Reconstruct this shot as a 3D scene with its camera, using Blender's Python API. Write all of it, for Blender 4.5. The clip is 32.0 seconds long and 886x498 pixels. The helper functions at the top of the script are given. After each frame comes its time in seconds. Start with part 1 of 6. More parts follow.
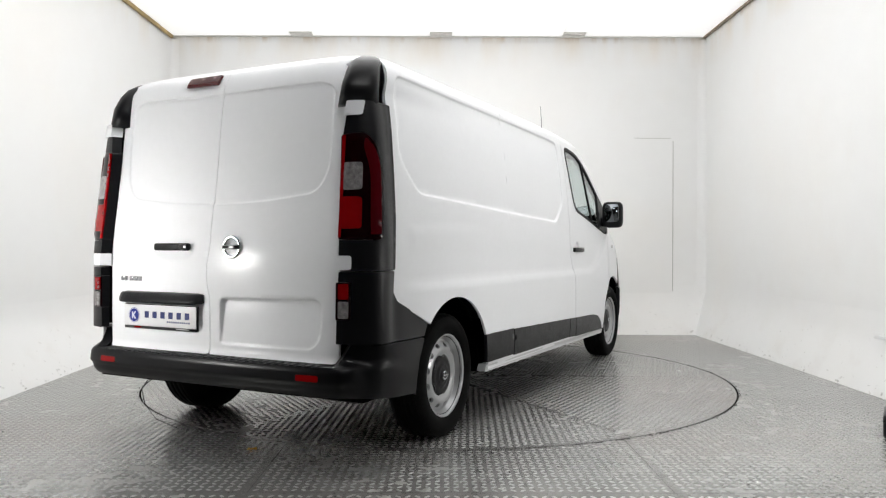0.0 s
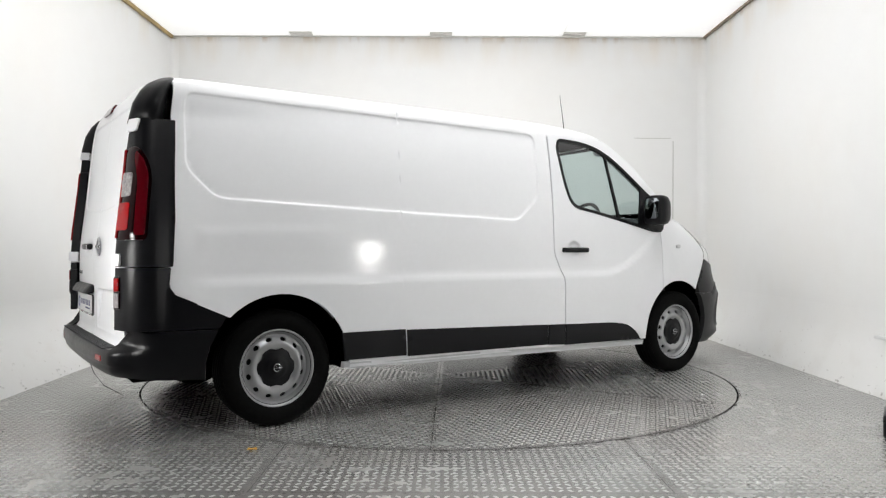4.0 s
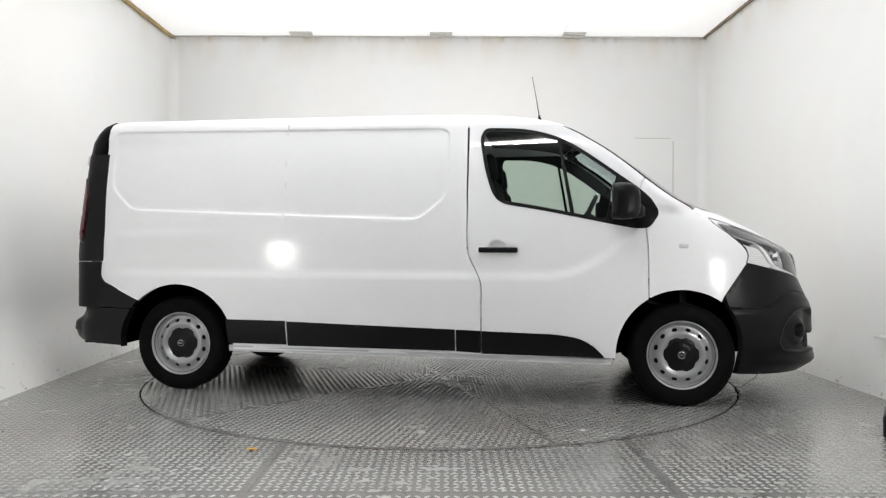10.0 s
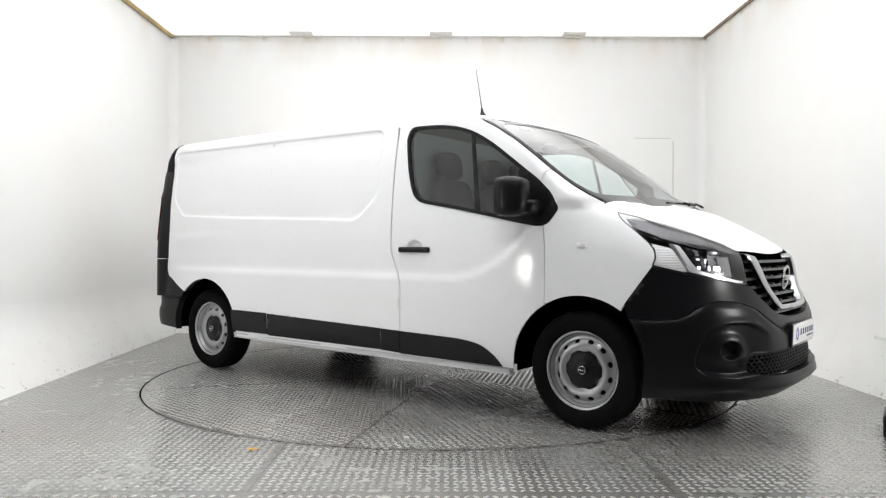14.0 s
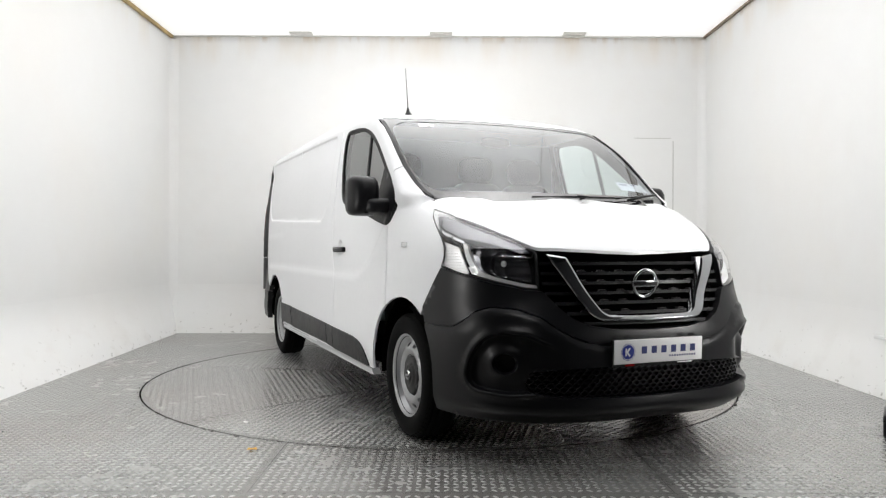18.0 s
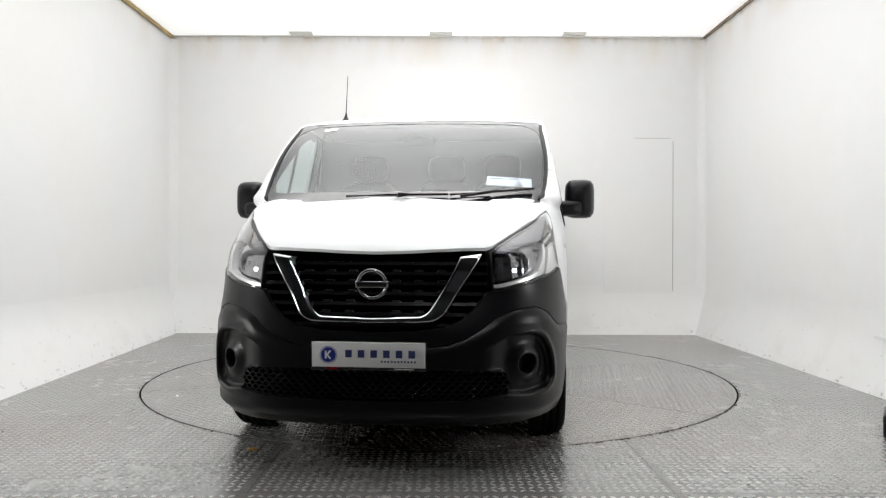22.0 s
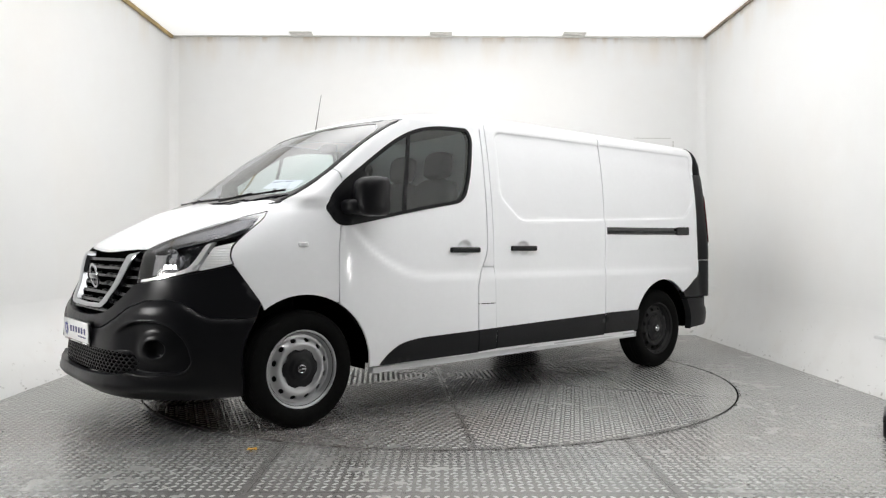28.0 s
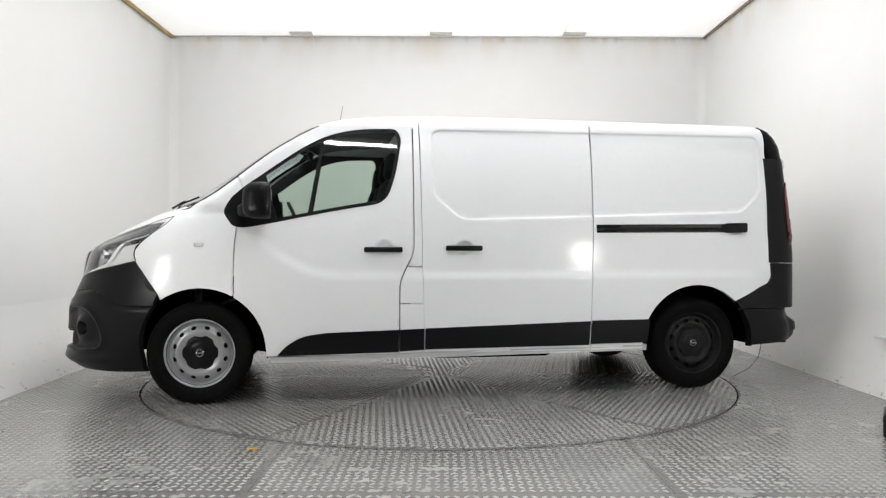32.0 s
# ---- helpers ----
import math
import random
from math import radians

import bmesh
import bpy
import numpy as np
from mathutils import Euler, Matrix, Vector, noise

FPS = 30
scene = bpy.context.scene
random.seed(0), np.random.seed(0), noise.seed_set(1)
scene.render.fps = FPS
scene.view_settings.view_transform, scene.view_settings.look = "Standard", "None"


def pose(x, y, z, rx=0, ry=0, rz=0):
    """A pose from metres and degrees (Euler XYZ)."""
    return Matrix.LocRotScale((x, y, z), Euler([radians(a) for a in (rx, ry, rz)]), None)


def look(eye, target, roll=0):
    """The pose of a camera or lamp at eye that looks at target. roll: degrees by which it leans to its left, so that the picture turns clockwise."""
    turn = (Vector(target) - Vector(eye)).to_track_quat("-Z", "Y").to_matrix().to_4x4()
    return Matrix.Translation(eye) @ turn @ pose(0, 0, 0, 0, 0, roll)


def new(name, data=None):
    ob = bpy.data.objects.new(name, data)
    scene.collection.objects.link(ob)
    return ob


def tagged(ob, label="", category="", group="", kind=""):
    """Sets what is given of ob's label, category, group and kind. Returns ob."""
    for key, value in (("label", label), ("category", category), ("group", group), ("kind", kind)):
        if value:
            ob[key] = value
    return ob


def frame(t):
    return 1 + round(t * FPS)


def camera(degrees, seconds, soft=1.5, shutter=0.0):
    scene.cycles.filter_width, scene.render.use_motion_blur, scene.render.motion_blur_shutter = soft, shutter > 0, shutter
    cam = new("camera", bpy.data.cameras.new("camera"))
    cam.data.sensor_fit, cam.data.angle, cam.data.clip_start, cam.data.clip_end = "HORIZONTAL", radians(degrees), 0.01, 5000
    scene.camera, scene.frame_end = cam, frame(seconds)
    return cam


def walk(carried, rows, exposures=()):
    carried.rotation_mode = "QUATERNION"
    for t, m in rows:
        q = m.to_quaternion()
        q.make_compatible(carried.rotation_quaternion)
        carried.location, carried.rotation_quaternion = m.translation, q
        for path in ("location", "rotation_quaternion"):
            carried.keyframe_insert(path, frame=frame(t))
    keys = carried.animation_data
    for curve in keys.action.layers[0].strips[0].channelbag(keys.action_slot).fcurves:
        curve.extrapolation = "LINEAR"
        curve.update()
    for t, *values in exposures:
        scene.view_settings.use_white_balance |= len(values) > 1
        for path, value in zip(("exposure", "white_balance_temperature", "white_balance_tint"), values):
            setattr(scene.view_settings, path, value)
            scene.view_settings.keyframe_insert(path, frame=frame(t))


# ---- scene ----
from mathutils.geometry import delaunay_2d_cdt

# ---------------------------------------------------------------- camera
cam = camera(61.2, 32.0, 1.25)
STAND = look((0.0, 0.0, 1.032), (0.0, 10.0, 1.012), 0.172)
walk(cam, [(0.0, STAND), (32.0, STAND)],
     [(0.0, 0.31), (2.0, 0.25), (3.0, 0.26), (6.0, 0.35), (8.0, 0.19), (9.0, 0.17), (11.0, 0.28), (12.0, 0.36), (13.0, 0.45), (17.0, 0.41), (19.0, 0.23), (21.0, 0.27), (23.0, 0.25), (25.0, 0.18), (28.0, 0.33), (30.0, 0.37), (32.0, 0.22)])

# ---------------------------------------------------------------- world and exposure
world = bpy.data.worlds.new("dark_hall")
world.use_nodes = True
world.node_tree.nodes["Background"].inputs[0].default_value = (0.6, 0.7, 0.85, 1)
world.node_tree.nodes["Background"].inputs[1].default_value = 0.05
scene.world = world
scene.view_settings.exposure = 0.0

# the turntable: its centre, and the van's heading second by second
HUB = (-0.025, 6.065)
HEADING = [63.22, 56.14, 48.86, 41.36, 34.1, 27.05, 19.97, 12.47, 5.42, -1.82, -8.67, -15.85, -22.89, -30.0, -37.39, -44.65, -52.0,
           -59.32, -66.62, -73.93, -81.3, -88.65, -95.95, -103.22, -110.5, -117.82, -125.3, -132.8, -140.07, -147.41, -154.8, -162.35, -169.95]


# ---------------------------------------------------------------- materials
def mat(name, colour, rough=0.5, metal=0.0, coat=0.0, vary=0.0, scale=8.0, bump=0.0, bump_scale=200.0, emit=None, strength=0.0,
        transmission=0.0, ior=1.45, spec=0.5, rough_vary=0.0, coat_rough=0.03):
    m = bpy.data.materials.new(name)
    m.use_nodes = True
    nt = m.node_tree
    b = nt.nodes["Principled BSDF"]
    b.inputs["Base Color"].default_value = (*colour, 1)
    b.inputs["Roughness"].default_value = rough
    b.inputs["Metallic"].default_value = metal
    b.inputs["Coat Weight"].default_value = coat
    b.inputs["Coat Roughness"].default_value = coat_rough
    b.inputs["Transmission Weight"].default_value = transmission
    b.inputs["IOR"].default_value = ior
    b.inputs["Specular IOR Level"].default_value = spec
    if emit:
        b.inputs["Emission Color"].default_value = (*emit, 1)
        b.inputs["Emission Strength"].default_value = strength
    if vary or bump or rough_vary:
        co = nt.nodes.new("ShaderNodeTexCoord")
    if vary or rough_vary:
        n1, n2 = nt.nodes.new("ShaderNodeTexNoise"), nt.nodes.new("ShaderNodeTexNoise")
        n1.inputs["Scale"].default_value, n2.inputs["Scale"].default_value = scale, scale * 9
        n1.inputs["Detail"].default_value = n2.inputs["Detail"].default_value = 6
        mix = nt.nodes.new("ShaderNodeMath")
        mix.operation = "MULTIPLY"
        for n in (n1, n2):
            nt.links.new(co.outputs["Object"], n.inputs["Vector"])
        nt.links.new(n1.outputs["Fac"], mix.inputs[0])
        nt.links.new(n2.outputs["Fac"], mix.inputs[1])
        if vary:
            ramp = nt.nodes.new("ShaderNodeMapRange")
            ramp.inputs[1].default_value, ramp.inputs[2].default_value = 0.12, 0.42
            ramp.inputs[3].default_value, ramp.inputs[4].default_value = 1 - vary, 1 + vary
            nt.links.new(mix.outputs[0], ramp.inputs[0])
            col = nt.nodes.new("ShaderNodeVectorMath")
            col.operation = "SCALE"
            col.inputs[0].default_value = colour
            nt.links.new(ramp.outputs[0], col.inputs["Scale"])
            nt.links.new(col.outputs[0], b.inputs["Base Color"])
        if rough_vary:
            rr = nt.nodes.new("ShaderNodeMapRange")
            rr.inputs[1].default_value, rr.inputs[2].default_value = 0.12, 0.42
            rr.inputs[3].default_value, rr.inputs[4].default_value = rough - rough_vary, rough + rough_vary
            nt.links.new(mix.outputs[0], rr.inputs[0])
            nt.links.new(rr.outputs[0], b.inputs["Roughness"])
    if bump:
        n3 = nt.nodes.new("ShaderNodeTexNoise")
        n3.inputs["Scale"].default_value = bump_scale
        n3.inputs["Detail"].default_value = 3
        nt.links.new(co.outputs["Object"], n3.inputs["Vector"])
        bp = nt.nodes.new("ShaderNodeBump")
        bp.inputs["Strength"].default_value = bump
        bp.inputs["Distance"].default_value = 0.01
        nt.links.new(n3.outputs["Fac"], bp.inputs["Height"])
        nt.links.new(bp.outputs[0], b.inputs["Normal"])
    return m


WALL = mat("wall_paint", (0.85, 0.85, 0.842), 0.5, vary=0.012, scale=0.6, rough_vary=0.08)
def stain_walls():
    """Faint warm clouds of ageing and damp on the white paint."""
    nt = WALL.node_tree
    b = nt.nodes["Principled BSDF"]
    colour = b.inputs["Base Color"].links[0].from_socket
    co = nt.nodes.new("ShaderNodeTexCoord")
    for scale, lo, hi, share, tone, shift in ((0.55, 0.46, 0.72, 0.35, (0.86, 0.82, 0.765), 2.0), (2.6, 0.56, 0.76, 0.22, (0.83, 0.80, 0.76), 7.0), (0.9, 0.55, 0.75, 0.30, (0.82, 0.83, 0.84), 11.0)):
        mp, n, r, mx = (nt.nodes.new(k) for k in ("ShaderNodeMapping", "ShaderNodeTexNoise", "ShaderNodeMapRange", "ShaderNodeMix"))
        mp.inputs["Location"].default_value = (shift, 0, shift * 0.5)
        n.inputs["Scale"].default_value, n.inputs["Detail"].default_value = scale, 5
        r.inputs[1].default_value, r.inputs[2].default_value, r.inputs[4].default_value = lo, hi, share
        mx.data_type = "RGBA"
        mx.inputs["B"].default_value = (*tone, 1)
        nt.links.new(co.outputs["Object"], mp.inputs[0])
        nt.links.new(mp.outputs[0], n.inputs["Vector"])
        nt.links.new(n.outputs["Fac"], r.inputs[0])
        nt.links.new(r.outputs[0], mx.inputs["Factor"])
        nt.links.new(colour, mx.inputs["A"])
        colour = mx.outputs["Result"]
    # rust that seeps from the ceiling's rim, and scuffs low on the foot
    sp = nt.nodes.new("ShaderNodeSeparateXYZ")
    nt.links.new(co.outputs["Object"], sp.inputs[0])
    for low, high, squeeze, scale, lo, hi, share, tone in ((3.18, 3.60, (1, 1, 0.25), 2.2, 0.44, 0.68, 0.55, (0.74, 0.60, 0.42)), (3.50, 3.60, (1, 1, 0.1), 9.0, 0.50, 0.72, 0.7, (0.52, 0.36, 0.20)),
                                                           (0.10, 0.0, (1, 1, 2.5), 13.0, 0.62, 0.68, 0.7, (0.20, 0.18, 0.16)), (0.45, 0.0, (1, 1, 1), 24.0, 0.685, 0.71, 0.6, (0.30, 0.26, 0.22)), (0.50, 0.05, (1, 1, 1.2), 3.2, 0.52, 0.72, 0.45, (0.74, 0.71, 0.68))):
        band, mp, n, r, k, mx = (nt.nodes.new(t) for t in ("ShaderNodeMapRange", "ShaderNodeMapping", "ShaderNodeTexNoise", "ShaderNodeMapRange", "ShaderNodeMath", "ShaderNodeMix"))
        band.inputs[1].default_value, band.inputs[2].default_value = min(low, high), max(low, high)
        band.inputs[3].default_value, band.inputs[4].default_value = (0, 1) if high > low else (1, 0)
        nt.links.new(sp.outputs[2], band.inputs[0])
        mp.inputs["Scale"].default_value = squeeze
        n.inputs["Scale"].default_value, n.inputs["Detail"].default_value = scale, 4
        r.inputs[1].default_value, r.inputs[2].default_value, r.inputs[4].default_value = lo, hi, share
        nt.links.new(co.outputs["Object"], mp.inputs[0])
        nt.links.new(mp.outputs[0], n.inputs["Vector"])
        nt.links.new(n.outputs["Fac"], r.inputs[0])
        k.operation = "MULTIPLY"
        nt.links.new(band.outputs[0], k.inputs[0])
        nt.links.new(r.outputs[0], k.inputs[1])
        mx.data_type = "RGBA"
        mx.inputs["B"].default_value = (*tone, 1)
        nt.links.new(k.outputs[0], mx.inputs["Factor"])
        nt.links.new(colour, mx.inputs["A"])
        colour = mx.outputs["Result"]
    nt.links.new(colour, b.inputs["Base Color"])


stain_walls()
HALL = mat("hall_dark", (0.05, 0.05, 0.052), 0.8)
TRIM = mat("trim_grey", (0.70, 0.69, 0.66), 0.5, vary=0.12, scale=2)
TRIM_DARK = mat("trim_brown", (0.26, 0.21, 0.16), 0.6, vary=0.25, scale=3)
TRIM_GOLD = mat("trim_brass", (0.42, 0.30, 0.12), 0.45, metal=0.3, vary=0.35, scale=2)
JOINT = mat("dark_joint", (0.42, 0.41, 0.38), 0.9)
SOFTBOX = mat("softbox_diffuser", (0.9, 0.9, 0.9), 0.6, emit=(1, 0.99, 0.97), strength=22.0)
def softbox_hot_spot():
    """The lamp inside stands close behind the cloth: the middle glows most, the rim least."""
    nt = SOFTBOX.node_tree
    co, ln, r = (nt.nodes.new(k) for k in ("ShaderNodeTexCoord", "ShaderNodeVectorMath", "ShaderNodeMapRange"))
    ln.operation = "LENGTH"
    nt.links.new(co.outputs["Object"], ln.inputs[0])
    r.interpolation_type = "SMOOTHSTEP"
    r.inputs[1].default_value, r.inputs[2].default_value, r.inputs[3].default_value, r.inputs[4].default_value = 0.0, 0.23, 54.0, 4.0
    nt.links.new(ln.outputs["Value"], r.inputs[0])
    nt.links.new(r.outputs[0], nt.nodes["Principled BSDF"].inputs["Emission Strength"])


softbox_hot_spot()
TUBE = mat("tube_glow", (0.9, 0.9, 0.9), 0.4, emit=(1, 1, 1), strength=74.0)
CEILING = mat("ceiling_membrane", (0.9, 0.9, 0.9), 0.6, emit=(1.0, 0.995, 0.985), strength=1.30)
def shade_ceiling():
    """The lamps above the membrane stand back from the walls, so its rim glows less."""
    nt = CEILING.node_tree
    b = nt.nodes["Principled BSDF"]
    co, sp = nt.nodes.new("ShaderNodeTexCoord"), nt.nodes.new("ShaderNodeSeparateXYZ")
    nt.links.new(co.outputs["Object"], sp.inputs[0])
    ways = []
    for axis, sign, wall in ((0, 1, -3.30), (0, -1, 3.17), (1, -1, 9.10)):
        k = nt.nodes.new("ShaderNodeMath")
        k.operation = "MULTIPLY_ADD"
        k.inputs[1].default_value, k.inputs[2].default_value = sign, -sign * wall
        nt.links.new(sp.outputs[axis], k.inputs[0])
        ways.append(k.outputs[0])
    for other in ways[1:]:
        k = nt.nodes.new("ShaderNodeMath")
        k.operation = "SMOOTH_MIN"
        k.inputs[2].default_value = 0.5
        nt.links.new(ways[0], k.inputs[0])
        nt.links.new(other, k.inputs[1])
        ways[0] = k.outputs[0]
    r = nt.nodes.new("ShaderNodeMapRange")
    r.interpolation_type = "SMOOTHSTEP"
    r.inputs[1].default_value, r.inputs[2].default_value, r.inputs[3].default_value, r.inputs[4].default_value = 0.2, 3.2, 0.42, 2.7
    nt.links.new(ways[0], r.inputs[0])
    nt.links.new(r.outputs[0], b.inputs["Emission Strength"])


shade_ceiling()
PAINT = mat("white_paint", (0.89, 0.898, 0.915), 0.5, coat=0.36, vary=0.01, scale=3, coat_rough=0.042, spec=0.14)
PLASTIC = mat("black_plastic", (0.0055, 0.0055, 0.0066), 0.37, spec=0.26, bump=0.05, bump_scale=900, rough_vary=0.05, scale=3)
CLAD = mat("textured_plastic", (0.004, 0.004, 0.005), 0.33, spec=0.29, bump=0.006, bump_scale=500, rough_vary=0.04, scale=3)
FRIT = mat("black_frit", (0.006, 0.006, 0.008), 0.10, coat=0.25, coat_rough=0.03, spec=0.35)
STEP = mat("ribbed_plastic", (0.024, 0.024, 0.026), 0.5, spec=0.5)
GLOSS = mat("gloss_black", (0.008, 0.008, 0.009), 0.08, coat=0.5)
RUBBER = mat("tyre_rubber", (0.005, 0.005, 0.005), 0.75, spec=0.08, vary=0.3, scale=6, bump=0.05, bump_scale=150)
SEAL = mat("rubber_seal", (0.007, 0.007, 0.0075), 0.45, spec=0.25)
STEEL = mat("silver_steel", (0.42, 0.425, 0.435), 0.33, metal=0.6, rough_vary=0.03, scale=10)
DARKSTEEL = mat("black_steel", (0.007, 0.007, 0.0075), 0.38, spec=0.3)
MIRROR = mat("mirror_glass", (0.13, 0.14, 0.15), 0.04, metal=1.0)
CHROME = mat("chrome", (0.47, 0.48, 0.495), 0.06, metal=1.0)
BOWL = mat("lamp_bowl", (0.40, 0.40, 0.42), 0.10, metal=1.0)
# near-black without sheen: the shade of recesses and underside put into the colour
VOID = mat("shaded_recess", (0.002, 0.002, 0.002), 0.95, spec=0.0)
RED = mat("red_lens", (0.26, 0.0015, 0.003), 0.12, spec=0.35)
DARKRED = mat("dark_red_lens", (0.008, 0.0004, 0.0008), 0.08, spec=0.3)
WINE = mat("wine_red_lens", (0.065, 0.0012, 0.004), 0.08, spec=0.45)
CLEAR = mat("clear_lens", (0.72, 0.72, 0.73), 0.1, coat=0.5)
REVERSE = mat("reversing_glass", (0.34, 0.32, 0.32), 0.15, metal=0.3, vary=0.5, scale=45, coat=0.3)
REFLECTOR = mat("lamp_reflector", (0.93, 0.93, 0.94), 0.3, metal=0.55)
BAND = mat("smoked_band", (0.045, 0.045, 0.06), 0.10, metal=0.5, coat=0.8, coat_rough=0.05)
INK = mat("blue_ink", (0.035, 0.045, 0.16), 0.5)
PLATE = mat("plate_white", (0.8, 0.8, 0.8), 0.3)
BLUE = mat("plate_blue", (0.02, 0.035, 0.25), 0.4)
TEXTILE = mat("seat_cloth", (0.018, 0.019, 0.022), 0.9, vary=0.2, scale=30)
LINING = mat("cab_trim", (0.022, 0.023, 0.026), 0.7)
BULKHEAD = mat("bulkhead_grey", (0.36, 0.385, 0.40), 0.8)


def glass_mat(name, tint, gloss, haze=0.0, steep=3.4):
    """A pane: clear and tinted, with a mirror sheen that grows towards grazing."""
    m = bpy.data.materials.new(name)
    m.use_nodes = True
    nt = m.node_tree
    nt.nodes.clear()
    out = nt.nodes.new("ShaderNodeOutputMaterial")
    tr, gl, mx, lw = (nt.nodes.new(k) for k in ("ShaderNodeBsdfTransparent", "ShaderNodeBsdfGlossy", "ShaderNodeMixShader", "ShaderNodeLayerWeight"))
    power, scaled = nt.nodes.new("ShaderNodeMath"), nt.nodes.new("ShaderNodeMapRange")
    tr.inputs[0].default_value = (*tint, 1)
    gl.inputs["Roughness"].default_value = 0.02
    gl.inputs[0].default_value = (1, 1, 1, 1)
    lw.inputs["Blend"].default_value = 0.5
    power.operation = "POWER"
    power.inputs[1].default_value = steep
    scaled.inputs[3].default_value, scaled.inputs[4].default_value = gloss, 0.95
    nt.links.new(lw.outputs["Facing"], power.inputs[0])
    nt.links.new(power.outputs[0], scaled.inputs[0])
    nt.links.new(scaled.outputs[0], mx.inputs[0])
    clear = tr.outputs[0]
    if haze:
        df, hz = nt.nodes.new("ShaderNodeBsdfDiffuse"), nt.nodes.new("ShaderNodeMixShader")
        df.inputs[0].default_value = (0.52, 0.62, 0.82, 1)
        hz.inputs[0].default_value = haze
        nt.links.new(clear, hz.inputs[1])
        nt.links.new(df.outputs[0], hz.inputs[2])
        clear = hz.outputs[0]
    nt.links.new(clear, mx.inputs[1])
    nt.links.new(gl.outputs[0], mx.inputs[2])
    nt.links.new(mx.outputs[0], out.inputs[0])
    return m


GLASS = glass_mat("window_glass", (0.72, 0.80, 0.74), 0.07)
SCREEN = glass_mat("windscreen_glass", (0.78, 0.85, 0.90), 0.010, 0.013, 3.7)
LENS = glass_mat("lamp_glass", (0.97, 0.97, 0.97), 0.05)


# ---------------------------------------------------------------- mesh helpers
def mesh_of(name, verts, faces, smooth=True):
    me = bpy.data.meshes.new(name)
    me.from_pydata([tuple(map(float, v)) for v in verts], [], [tuple(map(int, f)) for f in faces])
    me.polygons.foreach_set("use_smooth", [smooth] * len(me.polygons))
    me.update()
    return me


def hang(name, me, material, parent=None, label="", m=None):
    ob = new(name, me)
    if material:
        me.materials.append(material)
    if parent:
        ob.parent = parent
    if label:
        tagged(ob, label)
    if m is not None:
        ob.matrix_basis = m
    return ob


def part(name, bm, material, parent, label="", smooth=True, m=None):
    me = bpy.data.meshes.new(name)
    bm.to_mesh(me)
    bm.free()
    me.polygons.foreach_set("use_smooth", [smooth] * len(me.polygons))
    return hang(name, me, material, parent, label, m)


def block(sx, sy, sz, bevel=0.0, seg=2, at=(0, 0, 0)):
    bm = bmesh.new()
    bmesh.ops.create_cube(bm, size=1)
    bmesh.ops.scale(bm, vec=(sx, sy, sz), verts=bm.verts)
    if bevel:
        bmesh.ops.bevel(bm, geom=bm.edges[:], offset=bevel, segments=seg, affect="EDGES", profile=0.5)
    bmesh.ops.translate(bm, vec=at, verts=bm.verts)
    return bm


def lathe(profile, steps=48, start=0.0, end=360.0):
    """Turns (radius, y) round the y axis."""
    whole = abs(end - start) >= 360
    n = steps if whole else steps + 1
    verts, faces = [], []
    for i in range(n):
        a = radians(start + (end - start) * i / steps)
        for r, y in profile:
            verts.append((r * math.cos(a), y, r * math.sin(a)))
    k = len(profile)
    for i in range(steps):
        j = (i + 1) % n
        for p in range(k - 1):
            faces.append((i * k + p, i * k + p + 1, j * k + p + 1, j * k + p))
    return verts, faces


def rounded(points, r=0.02, step=0.04, closed=True):
    """A dense outline through the corners given, each (u, v) or (u, v, radius)."""
    pts = [np.array(p[:2], float) for p in points]
    rad = [p[2] if len(p) > 2 else r for p in points]
    out, n = [], len(pts)
    for i in range(n):
        p = pts[i]
        if not closed and i in (0, n - 1):
            out.append(p)
            continue
        a, b = pts[i - 1], pts[(i + 1) % n]
        da, db = np.linalg.norm(a - p), np.linalg.norm(b - p)
        k = min(rad[i], da * 0.49, db * 0.49)
        if k < 1e-4:
            out.append(p)
            continue
        s, e = p + (a - p) / da * k, p + (b - p) / db * k
        for t in np.linspace(0, 1, 6):
            out.append(s * (1 - t) ** 2 + 2 * p * t * (1 - t) + e * t * t)
    dense = []
    for i in range(len(out) if closed else len(out) - 1):
        a, b = out[i], out[(i + 1) % len(out)]
        k = max(1, int(np.ceil(np.linalg.norm(b - a) / step)))
        dense += [a + (b - a) * t / k for t in range(k)]
    if not closed:
        dense.append(out[-1])
    keep = [dense[0]]
    for p in dense[1:]:
        if np.linalg.norm(p - keep[-1]) > 5e-4:
            keep.append(p)
    if closed and np.linalg.norm(keep[0] - keep[-1]) < 5e-4:
        keep.pop()
    return np.array(keep)


def arc(cx, cy, r, a0, a1, n=18):
    return [(cx + r * math.cos(radians(a0 + (a1 - a0) * i / n)), cy + r * math.sin(radians(a0 + (a1 - a0) * i / n)), 0.0) for i in range(n + 1)]


def inside(P, poly):
    x, y = P[:, 0], P[:, 1]
    c = np.zeros(len(P), bool)
    a, b = poly, np.roll(poly, -1, 0)
    for (x0, y0), (x1, y1) in zip(a, b):
        if y0 == y1:
            continue
        hit = ((y0 > y) != (y1 > y)) & (x < (x1 - x0) * (y - y0) / (y1 - y0) + x0)
        c ^= hit
    return c


